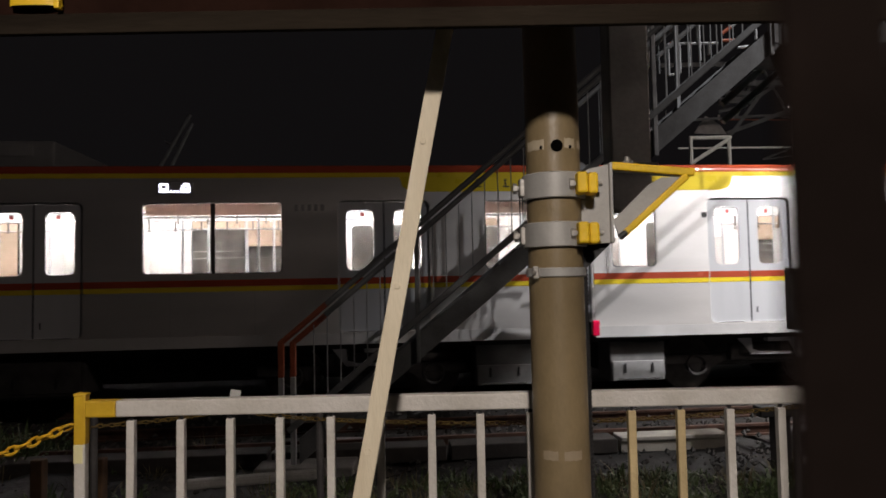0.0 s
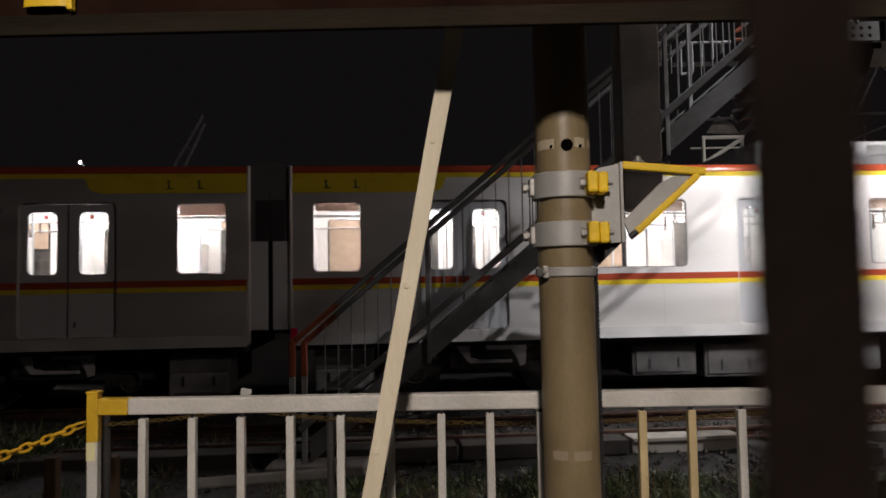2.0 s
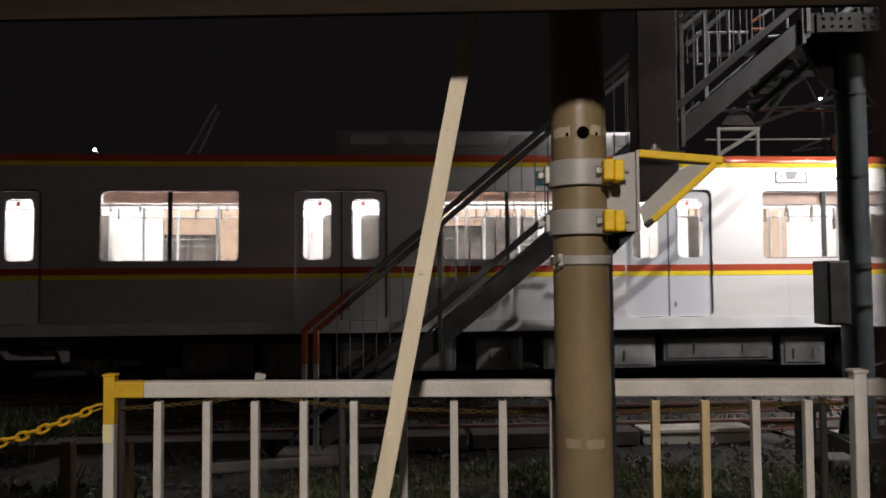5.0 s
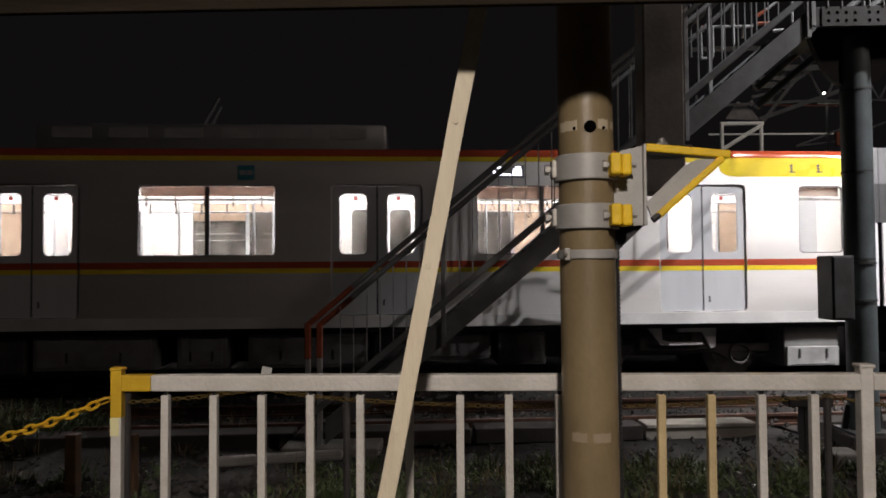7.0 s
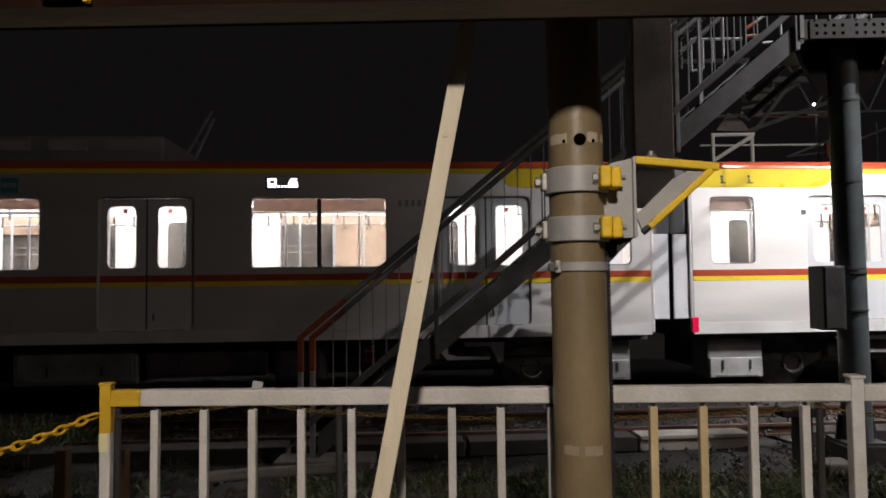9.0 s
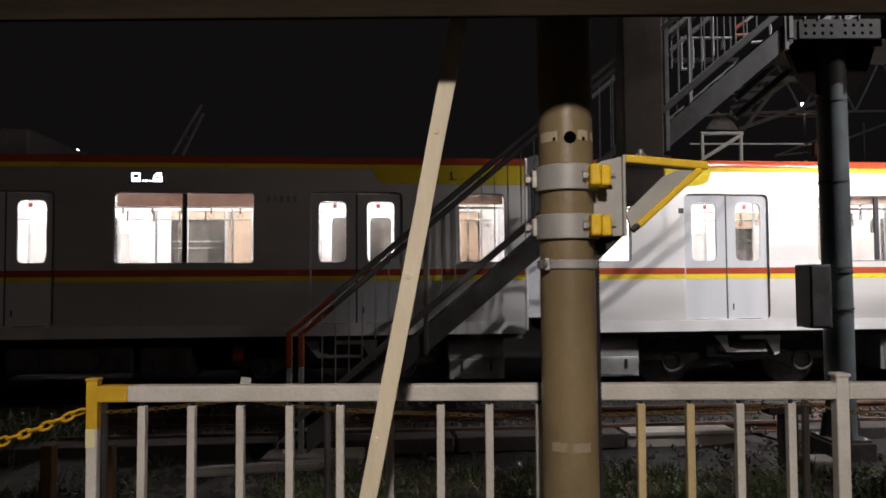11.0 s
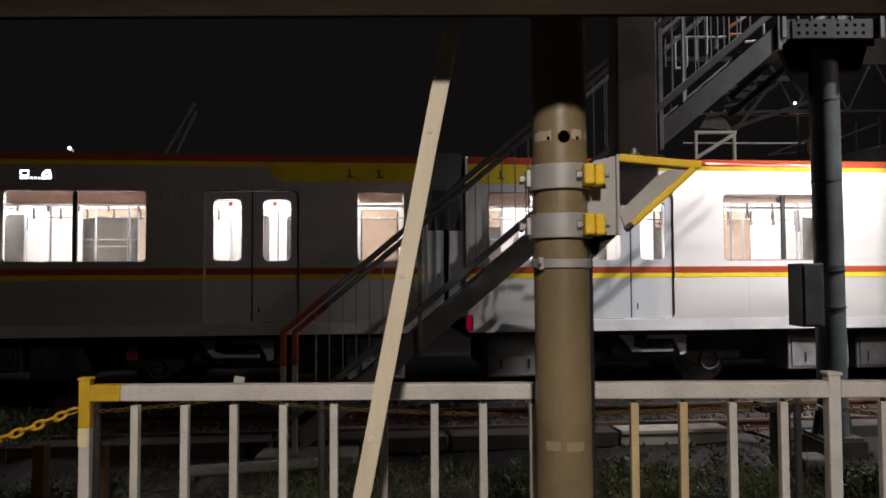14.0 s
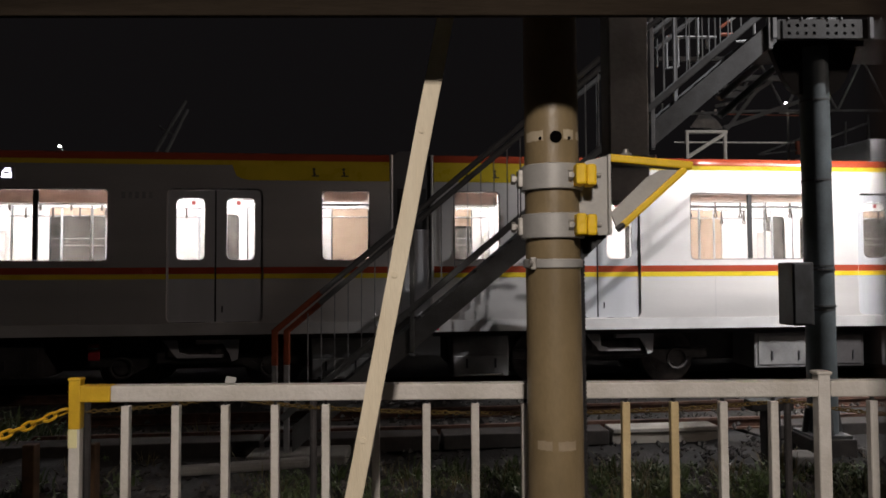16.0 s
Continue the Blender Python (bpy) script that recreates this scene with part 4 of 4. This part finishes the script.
            add_box("blind", (cx - hw, cx + hw, y - 0.06, y - 0.05, 2.96 - random.choice((0.12, 0.16, 0.3, 0.45, 0.95, 0.95)), 2.97), M["far_blind"], win, label="beige roller blind pulled down")
    else:
        add_box("blind", (x - w + 0.03, x + w - 0.03, y + 0.05, y + 0.06, 2.96 - drop, 2.97), M["blind"], win)
    return win


def car_door(car, x, far):
    y = HALF - 0.06 if far else -HALF + 0.030
    side = 1 if not far else -1
    bm = BM()
    sheet(bm, ring_loop(x - 0.66, x + 0.66, 1.10, 3.00, 0.09), [ring_loop(x - 0.640, x + 0.640, 1.11, 2.98, 0.075)], y - 0.004 * side, 0.05)
    frame_ = part("door", bm, M["frame"] if not far else M["inner"], car, "grey double sliding door with tall rounded windows")
    for s in (-1, 1):
        a, b = sorted((x + s * 0.012, x + s * 0.639))
        c = (a + b) / 2 + s * 0.02
        bm = BM()
        sheet(bm, [(a, 1.105), (b, 1.105), (b, 2.975), (a, 2.975)], [ring_loop(c - 0.195, c + 0.195, 1.985, 2.865, 0.085)], y, 0.035)
        leaf = part("door_leaf", bm, M["inner"] if far else M["door"], frame_)
        p = add_box("pane", (c - 0.2, c + 0.2, y + 0.012, y + 0.018, 1.98, 2.87), M["far_pane" if far else "pane"], frame_)
        p.visible_shadow = False
        if not far:
            add_box("brown_band", (a, b, y - 0.003, y - 0.0005, 1.785, 1.88), M["brown"], frame_)
            add_box("gold_band", (a, b, y - 0.003, y - 0.0005, 1.715, 1.782), M["gold"], frame_)
            add_box("step_plate", (a + 0.12, b - 0.12, y - 0.028, y - 0.001, 1.088, 1.108), M["steel"], frame_, label="bright metal sill plate")
    add_box("door_seal", (x - 0.012, x + 0.012, y + 0.004, y + 0.03, 1.105, 2.975), M["seal"], frame_)
    if not far:
        add_box("door_handle", (x + 0.085, x + 0.105, y - 0.006, y, 1.24, 1.33), M["seal"], frame_)


def bogie(car, x, tag):
    bm = BM()
    bar(bm, (x - 1.55, -0.92, 0.52), (x + 1.55, -0.92, 0.52), 0.12, 0.16, bevel=0.02)
    bar(bm, (x - 0.55, -1.02, 0.62), (x + 0.55, -1.02, 0.62), 0.16, 0.26, bevel=0.03)
    for s in (-1, 1):
        box(bm, x + s * 1.05 - 0.12, x + s * 1.05 + 0.12, -0.94, -0.82, 0.32, 0.58, 0.03)
        bar(bm, (x + s * 0.45, -0.96, 0.62), (x + s * 0.95, -0.96, 0.36), 0.06, 0.10)
        tube(bm, (x + s * 1.05, -0.97, 0.43), (x + s * 1.05, -0.85, 0.43), 0.105, 16)
        tube(bm, (x + s * 0.30, -1.02, 0.60), (x + s * 0.30, -1.02, 0.92), 0.14, 14)
    b = part("bogie", bm, M["bogie"], car, "grimy grey steel bogie frame with axle boxes")
    bm = BM()
    sheet(bm, [(x - 0.46, 0.86), (x - 0.24, 0.58), (x - 0.10, 0.58), (x - 0.10, 0.63), (x - 0.22, 0.66), (x - 0.24, 0.86)], [], -1.16, 0.05)
    bar(bm, (x - 0.12, -1.12, 0.60), (x + 0.40, -1.12, 0.60), 0.10, 0.045, bevel=0.008)
    box(bm, x + 0.02, x + 0.42, -1.17, -1.05, 0.775, 0.845, 0.012)
    sheet(bm, [(x + 0.40, 0.845), (x + 0.62, 0.86), (x + 0.60, 0.55), (x + 0.52, 0.52), (x + 0.49, 0.62), (x + 0.40, 0.775)], [], -1.15, 0.05)
    part("damper_bracket", bm, M["fender"], b, "pale grey damper bracket")
    if tag:
        add_box("warning_tag", (x - 1.46, x - 1.30, -1.13, -1.11, 0.56, 0.80), M["red_tag"], b, 0.01, "small faded red tag on the bogie")
        add_box("tag_stripe", (x - 1.45, x - 1.31, -1.134, -1.131, 0.72, 0.745), M["white_ink"], b)
    for s in (-1, 1):
        bm = BM()
        loops = [[bm.verts.new((x + s * 1.05 + (0.15 + 0.02 * u) * math.cos(a), -0.985 - 0.03 * w, 0.43 + (0.15 + 0.02 * u) * math.sin(a))) for u, w in ((1, 0), (0.6, 1), (-0.6, 1), (-1, 0))] for a in (2 * math.pi * k / 20 for k in range(20))]
        for u, w in zip(loops, loops[1:] + loops[:1]):
            for k in range(3):
                bm.faces.new((u[k], w[k], w[k + 1], u[k + 1]))
        part("axle_box_ring", bm, M["bogie"], b)
    for s in (-1, 1):
        bm = BM()
        for yy in (-0.56, 0.56):
            tube(bm, (x + s * 1.05, yy - 0.06, 0.43), (x + s * 1.05, yy + 0.06, 0.43), 0.43, 32)
            tube(bm, (x + s * 1.05, yy - 0.09, 0.43), (x + s * 1.05, yy + 0.0, 0.43), 0.30, 24)
        tube(bm, (x + s * 1.05, -0.9, 0.43), (x + s * 1.05, 0.9, 0.43), 0.08, 12)
        part("wheel_set", bm, M["wheel"], b, smooth=True)


def equipment(car, seed):
    rng = random.Random(seed)
    x = -4.7
    while x < 4.4:
        w = rng.choice((0.7, 1.0, 1.3, 1.7))
        if x + w > 4.9:
            break
        low = rng.choice((0.28, 0.33, 0.42))
        m = M["gear"] if rng.random() < 0.75 else M["under"]
        bm = BM()
        box(bm, x, x + w, -1.22, -0.55, low, 0.83, 0.02)
        e = part("underfloor_box", bm, m, car)
        if rng.random() < 0.75:
            bm = BM()
            box(bm, x + 0.06, x + w - 0.06, -1.235, -1.218, low + 0.05, 0.78, 0.006)
            part("cover", bm, m, e)
            for k in (0.28, 0.72):
                add_box("latch", (x + w * k - 0.012, x + w * k + 0.012, -1.25, -1.234, low + 0.12, low + 0.26), M["seal"], e)
        if rng.random() < 0.03:
            add_box("notice", (x + w * 0.5, x + w * 0.5 + 0.16, -1.2405, -1.2355, low + 0.2, low + 0.29), M["gold"], e, label="small yellow warning plate")
        x += w + rng.choice((0.12, 0.3, 0.6))
    for s in (-1, 1):
        bm = BM()
        a, b = sorted((s * 8.55, s * 9.4))
        box(bm, a, b, -1.20, -0.6, 0.24, 0.84, 0.02)
        # dark box and pale cover: the sill's shadow is put into their colours
        e = part("underfloor_box", bm, M["gear"], car)
        lid = add_box("front_cover", (a + 0.02, b - 0.02, -1.245, -1.199, 0.25, 0.545), M["cover"], e, 0.01, "grey lower cover with two latches, paler to look lit")
        for k in (0.25, 0.75):
            add_box("latch", (a + (b - a) * k - 0.014, a + (b - a) * k + 0.014, -1.262, -1.244, 0.37, 0.51), M["seal"], lid)
        add_box("foot_plate", (a + 0.1, b - 0.1, -1.262, -1.244, 0.262, 0.285), M["steel"], lid)
    bm = BM()
    tube(bm, (-8.3, -1.1, 0.88), (8.3, -1.1, 0.88), 0.03, 8)
    tube(bm, (-5.2, -1.15, 0.86), (5.2, -1.15, 0.86), 0.02, 8)
    part("air_pipe", bm, M["under"], car)


def interior(car):
    add_box("car_floor", (-END + 0.05, END - 0.05, -HALF + 0.06, HALF - 0.06, 1.02, 1.10), M["floor_in"], car)
    add_box("car_ceiling", (-END + 0.05, END - 0.05, -HALF + 0.06, HALF - 0.06, 3.32, 3.38), M["inner"], car)
    for yy in (-0.62, 0.62):
        add_box("ceiling_lamp", (-9.2, 9.2, yy - 0.09, yy + 0.09, 3.265, 3.318), M["tube"], car, label="long glowing white ceiling lamp")
    for s in (-1, 1):
        a, b = sorted((s * (END - 0.10), s * (END - 0.04)))
        bm = BM()
        box(bm, a, b, -HALF + 0.06, -0.42, 1.1, 3.32)
        box(bm, a, b, 0.42, HALF - 0.06, 1.1, 3.32)
        box(bm, a, b, -0.42, 0.42, 2.95, 3.32)
        part("end_wall", bm, M["inner"], car)
        add_box("end_door", (a + 0.01, b - 0.01, -0.43, 0.43, 1.1, 2.96), M["fender"], car, label="grey end door between cars")
    for yy in (-1, 1):
        for w in (-4.82, 0, 4.82, -9.05, 9.05):
            half = 1.66 if abs(w) < 9 else 0.55
            y0, y1 = sorted((yy * 0.86, yy * 1.30))
            bm = BM()
            box(bm, w - half, w + half, y0, y1, 1.40, 1.52, 0.03)
            y2, y3 = sorted((yy * 1.22, yy * 1.32))
            box(bm, w - half, w + half, y2, y3, 1.52, 1.98, 0.03)
            part("bench", bm, M["seat"], car, "long reddish-brown moquette bench")
            bm = BM()
            for k in range(4):
                tube(bm, (w - half, yy * (1.02 + 0.07 * k), 2.80), (w + half, yy * (1.02 + 0.07 * k), 2.80), 0.010, 6)
            part("luggage_rack", bm, M["steel"], car)
            for s in (-1, 1):
                if abs(w) > 9 and s * w > 0:
                    continue
                bm = BM()
                y4, y5 = sorted((yy * 0.86, yy * 1.33))
                box(bm, w + s * (half + 0.01), w + s * (half + 0.04), y4, y5, 1.40, 2.55, 0.01)
                part("partition", bm, M["inner"], car)
                bm = BM()
                tube(bm, (w + s * (half + 0.025), yy * 0.84, 1.1), (w + s * (half + 0.025), yy * 0.84, 3.3), 0.021, 8)
                part("stanchion", bm, M["fender"], car)
    for yy in (-0.84, 0.84):
        for w in (-4.82, 0, 4.82):
            for dx in (-0.55, 0.55):
                bm = BM()
                tube(bm, (w + dx, yy, 1.52), (w + dx, yy, 3.3), 0.019, 8)
                part("stanchion", bm, M["fender"], car)
    for yy in (-0.72, 0.72):
        bm = BM()
        tube(bm, (-9.2, yy, 2.92), (9.2, yy, 2.92), 0.014, 6)
        part("strap_rail", bm, M["steel"], car)
    bm = BM()
    box(bm, -0.014, 0.014, -0.012, 0.012, -0.18, 0.0)
    r = bmesh.ops.create_cone(bm, cap_ends=False, segments=12, radius1=0.040, radius2=0.040, depth=0.024, matrix=Matrix.Translation((0, 0, -0.215)) @ pose(0, 0, 0, 90, 0, 30))
    strap = mesh_of("hanging_strap", bm, M["strap"])
    for yy in (-0.72, 0.72):
        for w in (-4.82, 0, 4.82):
            for k in range(8):
                piece("hanging_strap", strap, car, pose(w - 1.5 + 3.0 * k / 7, yy, 2.915))
    for d in DOORS:
        for s in (-1, 1):
            add_box("advert_card", (d + s * 0.5 - 0.18, d + s * 0.5 + 0.18, -0.012, 0.0, 2.86, 3.12), M["white_ink"], car)
            add_box("door_sticker", (d + s * 0.31 - 0.03, d + s * 0.31 + 0.03, -HALF + 0.062, -HALF + 0.064, 2.77, 2.83), M["red_lamp_off"], car)


def car_shell(car):
    bm = BM()
    # shoulder: a rounded strip that carries the brown band
    prof = [(-HALF + 0.13 * (1 - math.cos(radians(a))), 3.40 + 0.13 * math.sin(radians(a))) for a in range(0, 81, 8)]
    vs = [[bm.verts.new((x, y, z)) for y, z in prof] for x in (-END, END)]
    for i in range(len(prof) - 1):
        bm.faces.new((vs[0][i], vs[1][i], vs[1][i + 1], vs[0][i + 1]))
    part("brown_roof_band", bm, M["brown_gloss"], car, smooth=True)
    add_box("gold_roof_band", (-END, END, -HALF - 0.004, -HALF + 0.02, 3.335, 3.402), M["gold"], car)
    bm = BM()
    prof = [(-HALF + 0.1074, 3.528), (-HALF + 0.14, 3.532), (-1.0, 3.555), (0, 3.62), (1.0, 3.555), (HALF - 0.10, 3.52), (HALF, 3.45), (HALF, 3.34)]
    vs = [[bm.verts.new((x, y, z)) for y, z in prof] for x in (-END, END)]
    for i in range(len(prof) - 1):
        bm.faces.new((vs[0][i], vs[1][i], vs[1][i + 1], vs[0][i + 1]))
    for e in vs:
        bm.faces.new(e + [bm.verts.new((e[0].co.x, HALF, 3.34)), bm.verts.new((e[0].co.x, -HALF + 0.03, 3.34))])
    part("roof", bm, M["roof"], car, smooth=True)
    ac = add_box("air_conditioner", (-2.55, 2.55, -1.05, 1.05, 3.54, 3.95), M["aircon"], car, 0.06, "long stainless rooftop air conditioner", True)
    for k in range(6):
        add_box("vent_slat", (-2.3 + k * 0.8, -1.75 + k * 0.8, -1.062, -1.048, 3.72, 3.88), M["roof"], ac)
    for s in (-1, 1):
        a, b = sorted((s * END, s * 7.60))
        bm = BM()
        # gold flash with a swept inner end
        pts = [(s * END, 3.338), (s * END, 3.12)]
        pts += [(s * (7.75 - 0.25 * math.sin(radians(a_)) ), 3.23 - 0.11 * math.cos(radians(a_))) for a_ in range(0, 91, 15)]
        pts += [(s * 7.46, 3.338)]
        if s < 0:
            pts.reverse()
        f = bm.faces.new([bm.verts.new((x, -HALF - 0.0035, z)) for x, z in pts])
        e = bmesh.ops.extrude_face_region(bm, geom=[f])
        for v in e["geom"]:
            if isinstance(v, bmesh.types.BMVert):
                v.co.y += 0.003
        bmesh.ops.recalc_face_normals(bm, faces=bm.faces[:])
        flash = part("gold_flash", bm, M["gold"], car, "wide golden yellow flash at the car end")
        for k in range(2):
            x = s * 8.9 - 0.3 + k * 0.42
            bm = BM()
            tube(bm, (x, -HALF - 0.0045, 3.285), (x, -HALF - 0.003, 3.285), 0.022, 12)
            bar(bm, (x, -HALF - 0.004, 3.26), (x + 0.01, -HALF - 0.004, 3.20), 0.0015, 0.03, up=(1, 0, 0))
            bar(bm, (x - 0.03, -HALF - 0.004, 3.19), (x + 0.07, -HALF - 0.004, 3.19), 0.0015, 0.02)
            part("pictogram", bm, M["ink"], flash)
        # car end: edge post, fender and bellows
        e0 = s * END
        a, b = sorted((e0, e0 + s * 0.05))
        add_box("end_post", (a, b, -HALF + 0.002, -HALF + 0.033, 0.96, 3.52), M["body"], car, 0.02)
        a, b = sorted((e0 + s * 0.012, e0 + s * 0.286))
        add_box("fender", (a, b, -HALF + 0.035, -HALF + 0.075, 1.15, 2.42), M["fender"], car, 0.012, "grey rubber safety fender between cars")
        bm = BM()
        o_, i_ = e0 + s * 0.012, e0 + s * 0.316
        pts = [(o_, 2.425), (i_, 2.425), (i_, 3.575), (o_ + s * 0.16, 3.572), (o_ + s * 0.10, 3.556), (o_ + s * 0.05, 3.525), (o_ + s * 0.017, 3.475), (o_, 3.40)]
        sheet(bm, pts if s > 0 else pts[::-1], [], -HALF + 0.05, 0.04)
        part("hood", bm, M["hood"], car, "grey hood over the gangway")
        # flat dark panel on the hood's face
        a2, b2 = sorted((e0 + s * 0.11, e0 + s * 0.3165))
        add_box("hood_recess", (a2, b2, -HALF + 0.047, -HALF + 0.052, 2.43, 3.02), M["bellows"], car)
        a, b = sorted((e0, e0 + s * 0.29))
        add_box("gangway", (a, b, -0.55, 0.55, 1.05, 3.2), M["bellows"], car)
        a, b = sorted((e0, e0 - s * 0.05))
        bm = BM()
        box(bm, a, b, -HALF + 0.02, HALF - 0.02, 0.95, 3.45)
        part("end_plate", bm, M["bellows"], car)
    # flat red plate without glow at the car's left end
    add_box("red_marker", (-END - 0.035, -END + 0.065, -HALF - 0.012, -HALF + 0.0, 0.95, 1.175), M["red_plate"], car, 0.01, "small bright red plate at the car end")
    add_box("underframe", (-END, END, -1.2, 1.2, 0.84, 0.95), M["under"], car)
    add_box("centre_beam", (-9.4, 9.4, -0.5, 0.5, 0.35, 0.85), M["under"], car)
    # side display and stickers
    disp = add_box("destination_display", (4.06, 4.56, -HALF - 0.006, -HALF + 0.0, 3.10, 3.28), M["panel"], car, 0.008, "dark display with glowing white characters")
    for x0, x1, z0, z1 in ((4.10, 4.12, 3.10, 3.24), (4.21, 4.23, 3.10, 3.24), (4.12, 4.21, 3.215, 3.24), (4.12, 4.21, 3.10, 3.16), (4.26, 4.29, 3.10, 3.128), (4.315, 4.345, 3.10, 3.128), (4.37, 4.40, 3.10, 3.128),
                           (4.43, 4.57, 3.10, 3.155), (4.44, 4.56, 3.19, 3.208), (4.47, 4.56, 3.222, 3.242), (4.43, 4.46, 3.155, 3.18), (4.54, 4.57, 3.155, 3.18)):
        add_box("glowing_character", (4.10 + 0.88 * (x0 - 4.10), 4.10 + 0.88 * (x1 - 4.10), -HALF - 0.009, -HALF - 0.0065, 3.13 + 0.9 * (z0 - 3.10), 3.13 + 0.9 * (z1 - 3.10)), M["led"], disp)
    bs = add_box("round_cornered_sticker", (0.43, 0.67, -HALF - 0.004, -HALF, 3.06, 3.27), M["blue"], car, 0.004, "square blue sticker with a white shape")
    for x in (0.50, 0.60):
        add_box("white_shape", (x - 0.045, x + 0.045, -HALF - 0.007, -HALF - 0.0045, 3.13, 3.20), M["panel"], bs)
    add_box("round_cornered_sticker", (-7.98, -7.90, -HALF - 0.003, -HALF, 2.70, 2.78), M["ink"], car)
    for k in range(5):
        add_box("number_bar", (5.96 + k * 0.092, 6.01 + k * 0.092, -HALF - 0.003, -HALF, 2.85, 2.945), M["panel"], car)


M["red_lamp_off"] = mat("red_sticker", (0.35, 0.05, 0.05), 0.5, 0, 0.05, 5, 0, 40)


def train_car(seed, label):
    car = tagged(new("train_car"), label, "train car", "cars of the train")
    car.scale.x = LENGTHEN
    for far in (False, True):
        side_wall(car, far)
        for w in WINDOWS:
            car_window(car, w, 0.965, far)
        for s in (-1, 1):
            car_window(car, s * 9.05, 0.345, far)
        for d in DOORS:
            car_door(car, d, far)
    car_shell(car)
    for s in (-1, 1):
        bogie(car, s * 6.9, seed == 8 and s > 0)
    equipment(car, seed)
    interior(car)
    return car


LABEL = "silver commuter train car, brown and gold bands, lit inside"
CARS = [train_car(3, LABEL), train_car(8, LABEL), train_car(15, LABEL)]

# place of the second coupling along the side line, second by second
COUPLING = [(0, 22.135), (0.5, 20.985), (1, 19.84), (1.5, 18.685), (2, 17.55), (2.5, 16.41), (3, 15.285), (3.5, 14.16), (4, 13.03),
            (5, 10.745), (6, 8.51), (6.5, 7.41), (7, 6.36), (7.5, 5.42), (8, 4.58), (8.5, 3.85), (9, 3.2), (9.75, 2.41), (10.6, 1.74), (11.5, 1.12),
            (12, 0.81), (12.5, 0.53), (13, 0.31), (13.5, 0.165), (14, 0.06), (14.5, -0.04), (15, -0.13), (15.5, -0.235), (16, -0.33)]


def motions():
    """The three coupled cars roll along the track and slow down."""
    for car, shift in zip(CARS, (-30.225, -10.075, 10.075)):
        rows = []
        for t, s in COUPLING:
            p = SIDE_AT + ALONG * (s + shift) + INTO * HALF
            rows.append((t, pose(p.x, p.y, 0, 0, 0, TURN)))
        walk(car, rows)


motions()
